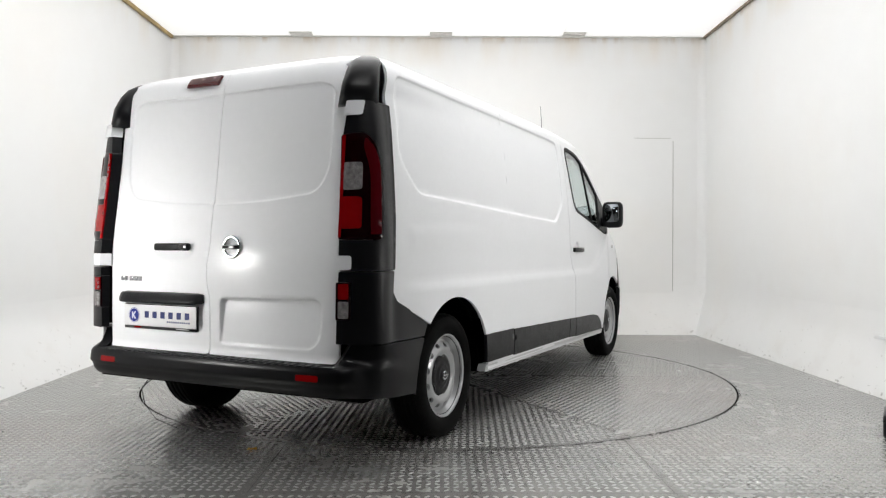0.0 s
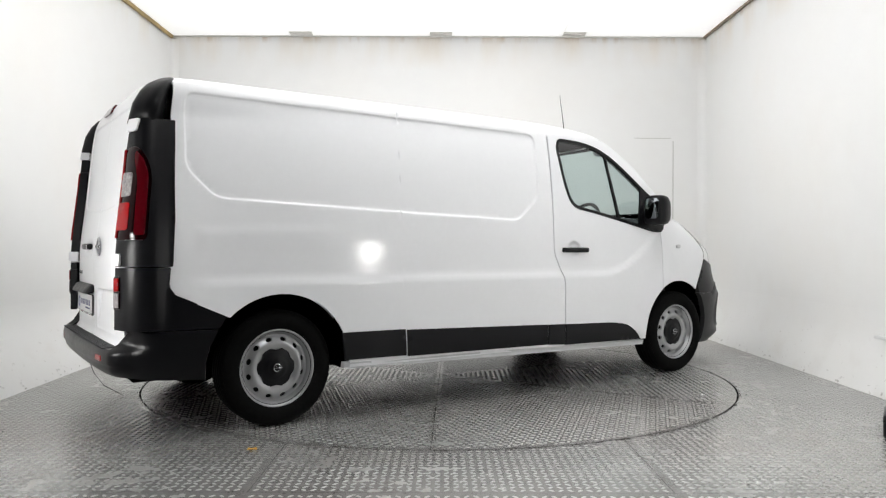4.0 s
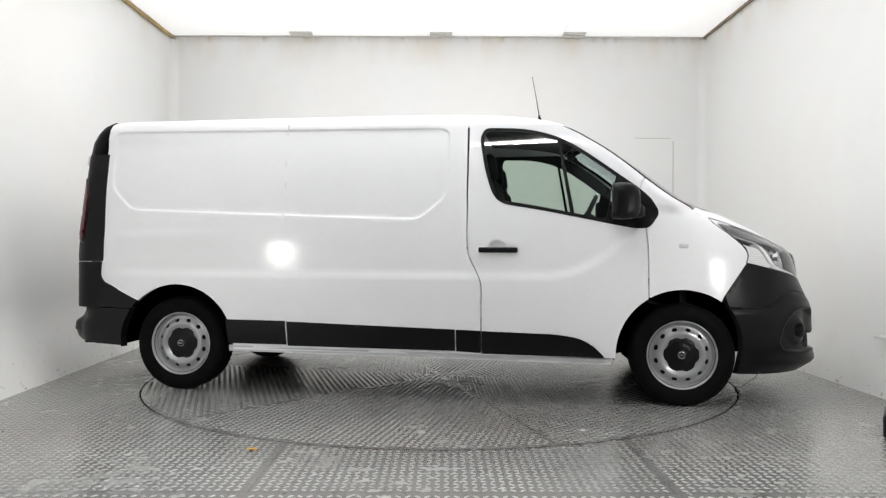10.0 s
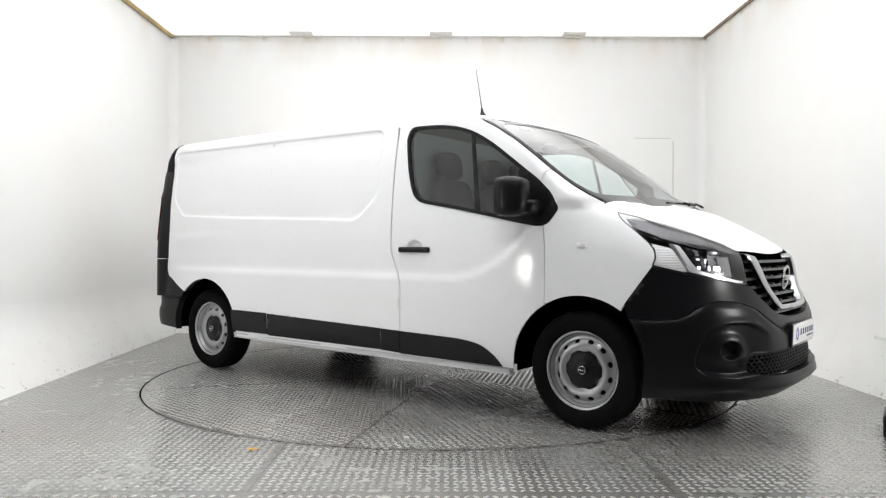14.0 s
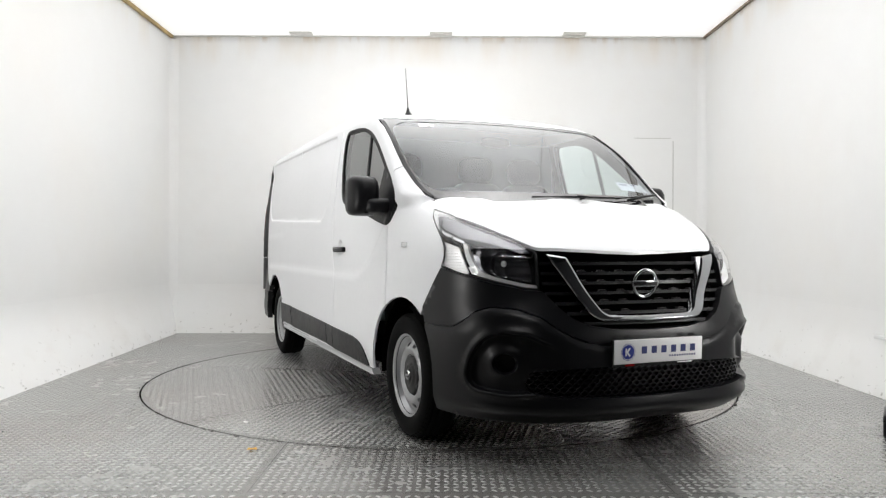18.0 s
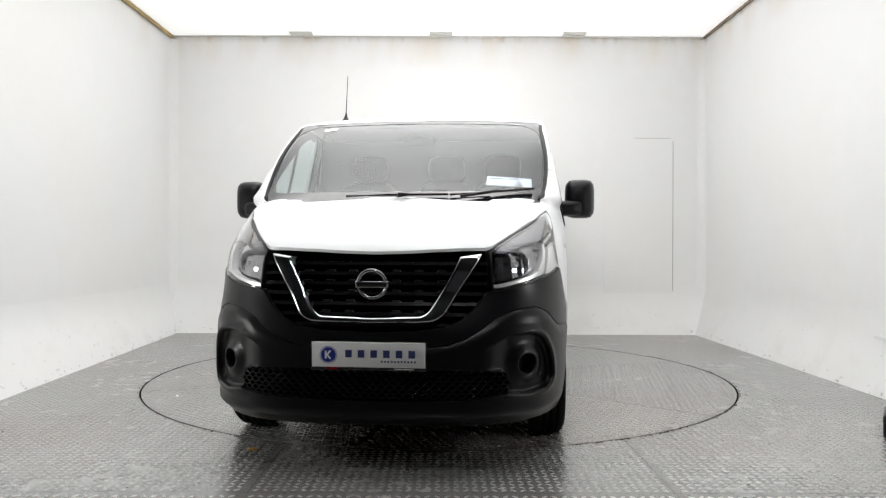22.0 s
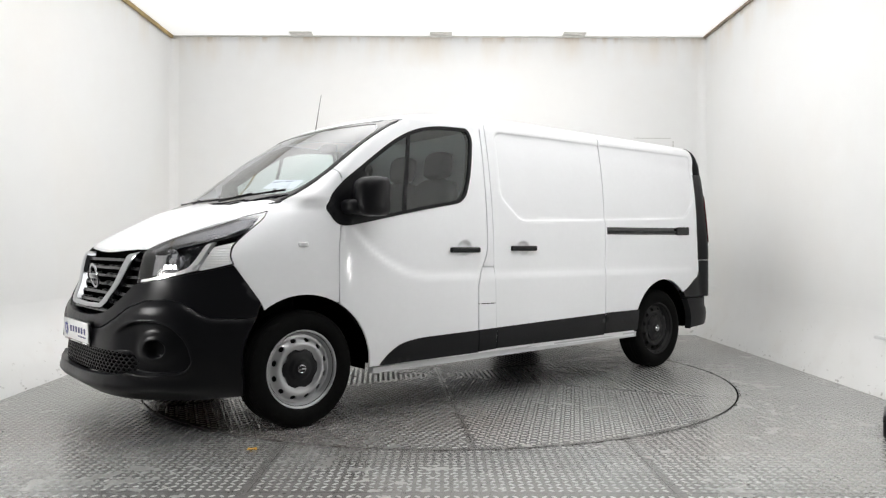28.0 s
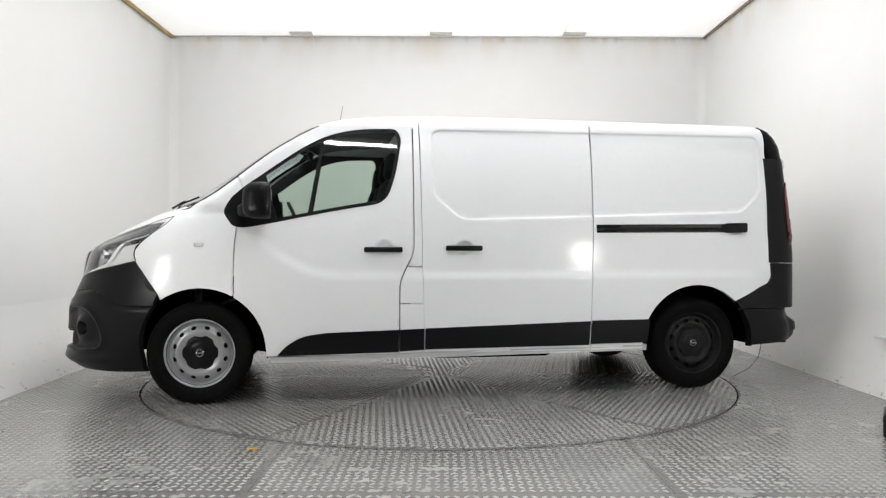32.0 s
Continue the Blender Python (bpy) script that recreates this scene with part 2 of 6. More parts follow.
def distance(P, poly):
    """The distance of each point from an outline, positive inside."""
    d = np.full(len(P), 1e9)
    for a, b in zip(poly, np.roll(poly, -1, 0)):
        ab = b - a
        t = np.clip(((P - a) @ ab) / max(ab @ ab, 1e-12), 0, 1)
        d = np.minimum(d, np.hypot(*(P - a - t[:, None] * ab).T))
    return np.where(inside(P, poly), d, -d)


def inset(poly, d):
    """The outline moved inwards by d."""
    nxt, prv = np.roll(poly, -1, 0), np.roll(poly, 1, 0)
    t = nxt - prv
    t /= np.maximum(np.linalg.norm(t, axis=1), 1e-9)[:, None]
    nrm = np.stack([-t[:, 1], t[:, 0]], 1)
    area = np.sum(poly[:, 0] * nxt[:, 1] - nxt[:, 0] * poly[:, 1])
    return poly + nrm * (d if area > 0 else -d)


def fill(outer, holes=(), step=0.03, fine=(), trace=()):
    """Triangles that fill an outline: points, faces, and the border's runs of point numbers. fine: (u, v, ru, rv, step) where it is closer meshed;
    trace: (outline, offsets) of crisp edges pressed into the sheet."""
    pts, edges, runs = [], [], []
    for loop in (outer, *holes):
        k = len(pts)
        pts += [tuple(p) for p in loop]
        runs.append(list(range(k, k + len(loop))))
        edges += [(k + i, k + (i + 1) % len(loop)) for i in range(len(loop))]
    lo, hi = outer.min(0), outer.max(0)
    gx, gy = np.meshgrid(np.arange(lo[0] + step / 2, hi[0], step), np.arange(lo[1] + step / 2, hi[1], step))
    G = np.stack([gx.ravel(), gy.ravel()], 1)
    lots = [(G, step)]
    for u, v, ru, rv, st in fine:
        gx, gy = np.meshgrid(np.arange(u - ru, u + ru, st), np.arange(v - rv, v + rv, st))
        lots = [(g[(np.abs(g[:, 0] - u) > ru) | (np.abs(g[:, 1] - v) > rv)], q) for g, q in lots]
        lots.append((np.stack([gx.ravel(), gy.ravel()], 1), st))
    for line, offs in trace:
        line = rounded([(*p, 0) for p in line], 0, 0.011)
        lots = [(g[np.abs(distance(g, line) - (offs[0] + offs[-1]) / 2) > abs(offs[-1] - offs[0]) / 2 + 0.005], q) if len(g) else (g, q) for g, q in lots]
        lots += [(inset(line, o), 0.010) for o in offs]
    for g, st in lots:
        if len(g):
            ok = distance(g, outer) > st * 0.45
            for h in holes:
                ok &= distance(g, h) < -st * 0.45
            pts += [tuple(p) for p in g[ok]]
    v, _, f, ov, _, _ = delaunay_2d_cdt([Vector(p) for p in pts], edges, [], 0, 1e-6)
    V = np.array([tuple(p) for p in v])
    F = np.array([tuple(t) for t in f])
    c = V[F].mean(1)
    ok = inside(c, outer)
    for h in holes:
        ok &= ~inside(c, h)
    F = F[ok]
    back = {}
    for i, src in enumerate(ov):
        for k in src:
            back[k] = i
    runs = [[back[k] for k in r if k in back] for r in runs]
    return V, F, runs


def smoothstep(t):
    t = np.clip(t, 0, 1)
    return t * t * (3 - 2 * t)


def spline(q, table):
    """A smooth curve through the (q, value) pairs of the table."""
    X, Y = np.array([a for a, _ in table], float), np.array([b for _, b in table], float)
    h, d = np.diff(X), np.diff(Y) / np.diff(X)
    m = np.concatenate([[d[0]], np.where(d[1:] * d[:-1] > 0, 2 * d[1:] * d[:-1] / np.where(np.abs(d[1:] + d[:-1]) < 1e-12, 1, d[1:] + d[:-1]), 0), [d[-1]]])
    q = np.clip(q, X[0], X[-1])
    i = np.clip(np.searchsorted(X, q) - 1, 0, len(h) - 1)
    t = (q - X[i]) / h[i]
    return ((2 * t ** 3 - 3 * t ** 2 + 1) * Y[i] + (t ** 3 - 2 * t ** 2 + t) * h[i] * m[i] + (3 * t ** 2 - 2 * t ** 3) * Y[i + 1] + (t ** 3 - t ** 2) * h[i] * m[i + 1])


# ---------------------------------------------------------------- the room
BACK, LEFT, RIGHT, TOP, FRONT, LIT, MOUTH = 9.10, -3.30, 3.17, 3.60, -1.6, 3.25, 2.5


def cuboid(x0, x1, y0, y1, z0, z1):
    v = [(x, y, z) for x in (x0, x1) for y in (y0, y1) for z in (z0, z1)]
    f = [(0, 1, 3, 2), (4, 6, 7, 5), (0, 4, 5, 1), (2, 3, 7, 6), (0, 2, 6, 4), (1, 5, 7, 3)]
    return v, f

def build_room():
    # walls with a sloping foot that leans in to the floor
    def wall(name, a, b, foot_a, foot_b, out):
        """From a to b along the plan; the foot line lies inwards; out: the way out of the room."""
        verts, faces = [], []
        prof = [(0.0, 1.0), (0.07, 0.83), (0.14, 0.66), (0.21, 0.49), (0.28, 0.33), (0.35, 0.19), (0.42, 0.09), (0.50, 0.025), (0.58, 0.0), (TOP + 0.1, 0.0)]
        for p, q in ((a, foot_a), (b, foot_b)):
            for z, k in prof:
                verts.append((p[0] + (q[0] - p[0]) * k, p[1] + (q[1] - p[1]) * k, z))
            verts.append((p[0] + out[0] * 0.12, p[1] + out[1] * 0.12, TOP + 0.1))
            verts.append((p[0] + out[0] * 0.12, p[1] + out[1] * 0.12, 0.0))
        k = len(prof) + 2
        for i in range(k):
            j = (i + 1) % k
            faces.append((i, j, k + j, k + i))
        faces += [tuple(range(k)), tuple(range(2 * k - 1, k - 1, -1))]
        me = mesh_of(name, verts, faces, False)
        for p in me.polygons:
            p.use_smooth = p.index < len(prof) - 2
        for e in me.edges:
            e.use_edge_sharp = all(me.vertices[i].co.z < 0.001 for i in e.vertices) or len({i // k for i in e.vertices}) == 1
        return hang(name, me, WALL)

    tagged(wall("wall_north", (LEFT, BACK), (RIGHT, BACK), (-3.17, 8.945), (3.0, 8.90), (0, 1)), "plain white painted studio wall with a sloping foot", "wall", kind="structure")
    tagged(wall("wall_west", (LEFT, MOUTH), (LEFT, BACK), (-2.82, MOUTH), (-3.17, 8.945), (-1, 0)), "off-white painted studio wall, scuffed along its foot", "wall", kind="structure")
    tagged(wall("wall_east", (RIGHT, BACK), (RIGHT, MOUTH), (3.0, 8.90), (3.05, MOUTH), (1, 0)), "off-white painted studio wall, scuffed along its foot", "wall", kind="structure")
    # unseen dark hall walls and front ceiling, added to keep camera-facing surfaces dim
    for name, x in (("wall_hall_west", LEFT - 0.12), ("wall_hall_east", RIGHT)):
        tagged(hang(name, mesh_of(name, *cuboid(x, x + 0.12, FRONT, MOUTH, 0, TOP + 0.1), False), HALL), "unseen dark hall wall added beside the camera", "wall", kind="structure")
    tagged(hang("wall_south", mesh_of("wall_south", *cuboid(LEFT - 0.12, RIGHT + 0.12, FRONT - 0.12, FRONT, 0, TOP + 0.1), False), HALL), "unseen dark hall wall added behind the camera", "wall", kind="structure")
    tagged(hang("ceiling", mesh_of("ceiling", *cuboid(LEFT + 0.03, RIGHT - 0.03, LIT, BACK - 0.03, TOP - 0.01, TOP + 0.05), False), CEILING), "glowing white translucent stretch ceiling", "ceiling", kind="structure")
    tagged(hang("ceiling_front", mesh_of("ceiling_front", *cuboid(LEFT, RIGHT, FRONT, LIT, TOP, TOP + 0.05), False), HALL), "unseen unlit dark ceiling added at the booth's mouth", "ceiling", kind="structure")
    # edge trims of the ceiling
    for name, box, m, label in (("trim_north", (LEFT, RIGHT, BACK - 0.05, BACK - 0.012, TOP - 0.022, TOP - 0.0115), TRIM, "pale grey metal ceiling edge trim"),
                                ("trim_east", (RIGHT - 0.035, RIGHT - 0.006, LIT, BACK - 0.05, TOP - 0.034, TOP - 0.012), TRIM_DARK, "brown-grey ceiling edge trim"),
                                ("trim_west", (LEFT + 0.006, LEFT + 0.035, LIT, BACK - 0.05, TOP - 0.05, TOP - 0.012), TRIM_GOLD, "brass-coloured ceiling edge trim")):
        tagged(hang(name, mesh_of(name, *cuboid(*box), False), m), label, "trim", kind="structure")
    for x in (-1.70, -0.03, 1.56):
        tagged(part("ceiling_clip", block(0.27, 0.12, 0.018, 0.004), TRIM, None, m=pose(x, BACK - 0.16, TOP - 0.0195)), "flat pale grey clip at the ceiling's edge", "clip", "ceiling clips")
    # the membrane's welded joint
    joint = tagged(hang("trim_joint", mesh_of("trim_joint", *cuboid(1.425, 1.431, LIT, BACK - 0.06, TOP - 0.0125, TOP - 0.0105), False), TRIM), "thin welded joint across the ceiling membrane", "trim", kind="structure")
    # beads in the back corners
    for name, x, sg in (("trim_corner_west", LEFT, 1), ("trim_corner_east", RIGHT, -1)):
        v, f = [], []
        pts = [(0.0, -0.085), (0.010, -0.050), (0.028, -0.028), (0.050, -0.010), (0.085, 0.0)]
        for z in (0.30, TOP - 0.05):
            v += [(x + sg * (a + 0.0), BACK + b, z) for a, b in pts]
        f = [(i, i + 1, i + 6, i + 5) for i in range(4)]
        tagged(hang(name, mesh_of(name, v, f), WALL), "white coved corner bead between two walls", "trim", kind="structure")
    # a flush door in the back wall: a thin leaf and its dark joint
    door = tagged(hang("door_1", mesh_of("door_1", *cuboid(1.95, 2.785, BACK - 0.006, BACK + 0.02, 0.47, 2.362), False), WALL), "flush white door with a hairline joint", "door", kind="structure")
    hang("joint", mesh_of("joint", *cuboid(2.787, 2.794, BACK - 0.004, BACK + 0.02, 0.43, 2.33), False), JOINT, door)
    hang("joint", mesh_of("joint", *cuboid(2.32, 2.76, BACK - 0.004, BACK + 0.02, 2.364, 2.369), False), JOINT, door)
    # a white ledge and a black case at the right-hand wall
    ledge = tagged(part("wall_ledge", block(0.10, 2.2, 0.022, 0.004), PLATE, None, m=pose(RIGHT - 0.06, 4.22, 0.408)), "narrow white ledge along the wall's foot", "ledge")
    case = tagged(part("equipment_case", block(0.30, 0.30, 0.12, 0.012), PLASTIC, None, m=pose(2.600, 4.120, 0.066, 0, 0, -31)), "black plastic equipment case on the steel floor", "case")
    part("lid_seam", block(0.304, 0.304, 0.006, 0.001), GLOSS, case, m=pose(0, 0, 0.028))
    for a in (-0.13, 0.13):
        for b in (-0.12, 0.12):
            part("foot", block(0.03, 0.03, 0.012), RUBBER, case, smooth=False, m=pose(a, b, -0.060))



def photo_lamp(x, y, z, aim):
    """A rectangular softbox with clipped corners on a three-legged stand."""
    lamp = tagged(new("photo_lamp"), "white rectangular softbox lamp on a black stand", "lamp", "photo lamps")
    lamp.location = (x, y, 0)
    d = Vector(aim) - Vector((x, y, z))
    m = Matrix.Translation((0, 0, z)) @ d.to_track_quat("X", "Z").to_matrix().to_4x4()
    wide, high, cut = 0.23, 0.22, 0.06
    edge = [(wide, -high + cut), (wide, high - cut), (wide - cut, high), (cut - wide, high), (-wide, high - cut), (-wide, cut - high), (cut - wide, -high), (wide - cut, -high)]
    v = [(0.0, p, q) for p, q in edge] + [(-0.26, p * 0.3, q * 0.32) for p, q in edge]
    hang("softbox", mesh_of("softbox", v, [((i + 1) % 8, i, i + 8, (i + 1) % 8 + 8) for i in range(8)] + [tuple(range(8, 16))], False), DARKSTEEL, lamp, "black fabric softbox", m)
    hang("diffuser", mesh_of("diffuser", [(-0.012, p * 0.97, q * 0.97) for p, q in edge], [tuple(range(8))], False), SOFTBOX, lamp, "glowing white diffuser", m)
    part("lamp_head", block(0.16, 0.12, 0.14, 0.02), DARKSTEEL, lamp, m=m @ pose(-0.33, 0, 0))
    pv, pf = lathe([(0.0, 0.3), (0.016, 0.3), (0.016, z), (0.0, z)], 12)
    back = m.to_3x3() @ Vector((-0.33, 0, 0))
    hang("pole", mesh_of("pole", [(a + back.x, c + back.y, b) for a, b, c in pv], pf), DARKSTEEL, lamp)
    for k in range(3):
        a = radians(120 * k + 30)
        bm = block(0.46, 0.02, 0.02, 0.004)
        part("leg", bm, DARKSTEEL, lamp, m=Matrix.Translation((back.x + 0.17 * math.cos(a), back.y + 0.17 * math.sin(a), 0.165)) @ Euler((0, radians(42), a)).to_matrix().to_4x4())
    return lamp


def tube_lamp():
    lamp = tagged(new("tube_lamp"), "fluorescent tube lamp under the dark ceiling", "lamp")
    lamp.location = (0.20, 1.72, TOP)
    part("housing", block(1.56, 0.10, 0.06, 0.006), TRIM, lamp, m=pose(0, 0, -0.03))
    v, f = lathe([(0.0, -0.75), (0.024, -0.75), (0.024, 0.75), (0.0, 0.75)], 16)
    hang("tube", mesh_of("tube", v, f), TUBE, lamp, "glowing white tube", pose(0, 0, -0.085, 0, 0, 90))


build_room()
photo_lamp(2.25, 3.20, 1.02, (0.3, 6.0, 1.0))
photo_lamp(-2.28, 3.20, 1.02, (-0.3, 6.0, 1.0))
tube_lamp()


# ---------------------------------------------------------------- floor and turntable
def floor_material(name, base, rough, metal=0.0, dirty=1.0):
    """Grey floor paint on steel: cloudy, smudged, speckled with dirt and rust."""
    m = mat(name, base, rough, metal, vary=0.11, scale=1.1, bump=0.04, bump_scale=60, rough_vary=0.03)
    nt = m.node_tree
    b = nt.nodes["Principled BSDF"]
    colour = b.inputs["Base Color"].links[0].from_socket
    co = nt.nodes.new("ShaderNodeTexCoord")

    def cloud(scale, lo, hi, detail, shift, most):
        mp, n, r = (nt.nodes.new(k) for k in ("ShaderNodeMapping", "ShaderNodeTexNoise", "ShaderNodeMapRange"))
        mp.inputs["Location"].default_value = (shift, shift * 0.7, 0)
        n.inputs["Scale"].default_value, n.inputs["Detail"].default_value, n.inputs["Roughness"].default_value = scale, detail, 0.62
        r.inputs[1].default_value, r.inputs[2].default_value, r.inputs[4].default_value = lo, hi, most
        nt.links.new(co.outputs["Object"], mp.inputs[0])
        nt.links.new(mp.outputs[0], n.inputs["Vector"])
        nt.links.new(n.outputs["Fac"], r.inputs[0])
        return r.outputs[0]

    def times(p, q):
        k = nt.nodes.new("ShaderNodeMath")
        k.operation = "MULTIPLY"
        nt.links.new(p, k.inputs[0])
        nt.links.new(q, k.inputs[1])
        return k.outputs[0]
    layers = [((0.34, 0.29, 0.265), cloud(0.45, 0.45, 0.70, 4, 3.1, 0.5 * dirty)),
              ((0.10, 0.092, 0.085), times(cloud(2.2, 0.52, 0.75, 8, 1.7, 0.34 * dirty), cloud(11.0, 0.40, 0.65, 5, 8.0, 1.0))),
              ((0.055, 0.042, 0.036), times(cloud(0.9, 0.40, 0.62, 3, 5.0, 0.85 * dirty), cloud(85.0, 0.60, 0.68, 2, 0.0, 1.0))),
              ((0.44, 0.43, 0.41), times(cloud(1.4, 0.50, 0.68, 4, 9.3, 0.12), cloud(40.0, 0.58, 0.70, 3, 4.0, 1.0)))]
    for tone, share in layers:
        mx = nt.nodes.new("ShaderNodeMix")
        mx.data_type = "RGBA"
        mx.inputs["B"].default_value = (*tone, 1)
        nt.links.new(share, mx.inputs["Factor"])
        nt.links.new(colour, mx.inputs["A"])
        colour = mx.outputs["Result"]
    nt.links.new(colour, b.inputs["Base Color"])
    return m


FLOOR = floor_material("floor_paint", (0.40, 0.404, 0.392), 0.26, 0.60)
TREAD = floor_material("tread_wear", (0.43, 0.433, 0.422), 0.32, 0.60, 0.8)
R_HOLE, R_TABLE = 2.254, 2.242


def bar_shape(long, wide, high):
    """One lens-shaped raised bar: its points and faces."""
    base = np.array([(-1, 0, 0), (-0.45, -1, 0), (0.45, -1, 0), (1, 0, 0), (0.45, 1, 0), (-0.45, 1, 0), (-0.5, -0.35, 1), (0.5, -0.35, 1), (0.5, 0.35, 1), (-0.5, 0.35, 1)], float) * (long, wide, high)
    return base, [(6, 7, 8, 9), (1, 2, 7, 6), (4, 5, 9, 8), (0, 1, 6), (0, 6, 9), (0, 9, 5), (3, 8, 7), (3, 7, 2), (3, 4, 8)]


def treads(spots, parent, near, long=0.0175, wide=0.0074, high=0.0027):
    """Raised bars at spots of (x, y, angle, how little worn): single ones where near says so, at most 300, the others joined."""
    base, faces = bar_shape(long, wide, high)
    one = mesh_of("tread_bar", base, faces, False)
    one.materials.append(TREAD)
    single = [q for q in spots if near(q[0], q[1])][:300]
    for x, y, a, k in single:
        ob = new("tread_bar", one)
        ob.parent, ob.matrix_basis = parent, pose(x, y, 0, 0, 0, math.degrees(a)) @ Matrix.Diagonal((1, 1, k, 1))
    taken = set(single)
    S = np.array([q for q in spots if q not in taken], float)
    c, s = np.cos(S[:, 2])[:, None], np.sin(S[:, 2])[:, None]
    x = S[:, :1] + c * base[:, 0] - s * base[:, 1]
    y = S[:, 1:2] + s * base[:, 0] + c * base[:, 1]
    z = base[:, 2] * S[:, 3:4]
    V = np.stack([x, y, z], 2).reshape(-1, 3)
    n = len(S)
    me = bpy.data.meshes.new("tread_relief")
    me.vertices.add(len(V))
    me.vertices.foreach_set("co", V.ravel())
    loops = np.concatenate([(np.arange(n)[:, None] * 10 + np.array(f)).ravel() for f in faces])
    sizes = np.concatenate([np.full(n, len(f)) for f in faces])
    me.loops.add(len(loops))
    me.loops.foreach_set("vertex_index", loops)
    me.polygons.add(len(sizes))
    starts = np.concatenate([[0], np.cumsum(sizes)[:-1]])
    me.polygons.foreach_set("loop_start", starts)
    me.update(calc_edges=True)
    me.validate()
    return tagged(hang("tread_relief", me, TREAD, parent), "worn raised tread bars", kind="stuff")


def build_floor():
    hole = np.array([(HUB[0] + R_HOLE * math.cos(a), HUB[1] + R_HOLE * math.sin(a)) for a in np.linspace(0, 2 * math.pi, 180, False)])
    v, f = cuboid(-3.8, 3.8, FRONT - 0.3, BACK + 0.3, -0.06, -0.03)
    floor = tagged(hang("floor", mesh_of("floor", v, f, False), VOID), "worn grey painted steel tread-plate floor", "floor", kind="structure")
    for x0, x1, y0, y1 in ((-3.6, 3.6, FRONT - 0.2, 3.15), (-3.6, -0.82, 3.15, BACK + 0.2), (-0.82, 0.98, 3.15, BACK + 0.2), (0.98, 3.6, 3.15, BACK + 0.2)):
        g = 0.0013
        V, F, _ = fill(rounded([(x0 + g, y0 + g, 0), (x1 - g, y0 + g, 0), (x1 - g, y1 - g, 0), (x0 + g, y1 - g, 0)], 0, 0.5), [hole], 0.5)
        hang("floor_plate", mesh_of("floor_plate", [(x, y, 0.0) for x, y in V], F, False), FLOOR, floor)
    # a steel ring lines the hole, the joint's shade put into its colour
    lv, lf = lathe([(R_HOLE + 0.001, 0.0005), (R_HOLE, -0.004), (R_HOLE, -0.04)], 160)
    hang("pit_ring", mesh_of("pit_ring", [(HUB[0] + a, HUB[1] + c, b) for a, b, c in lv], lf, False), VOID, floor)
    rng = np.random.default_rng(4)
    spots = []
    p = 0.0405
    for i, y in enumerate(np.arange(1.6, 8.95, p)):
        for j, x in enumerate(np.arange(-3.14, 3.1, p)):
            if math.hypot(x - HUB[0], y - HUB[1]) < R_HOLE + 0.03 or abs(x + 0.82) < 0.024 or abs(x - 0.98) < 0.024 or abs(y - 3.15) < 0.024:
                continue
            n = noise.noise((x * 0.9, y * 0.9, 3.0)) + 0.35 * noise.noise((x * 4, y * 4, 9.0))
            k = 0.5 + 0.5 * float(smoothstep((n + 0.55) / 0.7))
            spots.append((x, y, radians(45 if (i + j) % 2 else -45) + rng.normal(0, 0.03), k))
    treads(spots, floor, lambda x, y: abs(x - 0.08) < 0.72 and 3.16 < y < 3.6)
    # the turning plate, six sectors
    table = tagged(new("turntable"), "round grey steel tread-plate turntable set in the floor", "turntable")
    table.location = (*HUB, 0)
    under, uf = lathe([(0.0, -0.012), (R_TABLE - 0.01, -0.012), (R_TABLE - 0.01, -0.05)], 96)
    hang("carrier", mesh_of("carrier", [(a, c, b) for a, b, c in under], [t[::-1] for t in uf], False), VOID, table)
    spots = []
    for k in range(6):
        a0, a1 = radians(-5 + 60 * k), radians(55 + 60 * k)
        g = 0.0013
        mid = (a0 + a1) / 2
        off = np.array([math.cos(mid), math.sin(mid)]) * g / math.sin(radians(30))
        n = 28
        rim = [(R_TABLE * math.cos(a0 + (a1 - a0) * i / n + (g / R_TABLE if i == 0 else (-g / R_TABLE if i == n else 0))), R_TABLE * math.sin(a0 + (a1 - a0) * i / n + (g / R_TABLE if i == 0 else (-g / R_TABLE if i == n else 0)))) for i in range(n + 1)]
        verts = [(*off, 0.0)] + [(x, y, 0.0) for x, y in rim] + [(x, y, -0.03) for x, y in rim]
        faces = [(0, i, i + 1) for i in range(1, n + 1)] + [(i + 1, i, i + n + 1, i + n + 2) for i in range(1, n + 1)]
        hang("sector_plate", mesh_of("sector_plate", verts, faces, False), FLOOR, table)
        p = 0.0405
        e, t = np.array([math.cos(mid), math.sin(mid)]), np.array([-math.sin(mid), math.cos(mid)])
        for i, r in enumerate(np.arange(0.05, R_TABLE, p)):
            for j, q in enumerate(np.arange(-32 * p, 1.3, p)):
                x, y = e * r + t * q
                d = math.hypot(x, y)
                da = math.atan2(y, x) - mid
                da = (da + math.pi) % (2 * math.pi) - math.pi
                if d > R_TABLE - 0.03 or abs(da) > radians(30) - 0.022 / max(d, 0.05):
                    continue
                k = 0.5 + 0.5 * float(smoothstep((noise.noise((x * 0.8, y * 0.8, 17.0)) + 0.3 * noise.noise((x * 5, y * 5, 2.0)) + 0.5) / 0.7))
                spots.append((x, y, mid + radians(45 if (i + j) % 2 else -45) + rng.normal(0, 0.03), k))
    treads(spots, table, lambda x, y: 1.86 < math.hypot(x, y) and 0.2 < math.atan2(y, x) < 0.95)
    return table


turntable = build_floor()


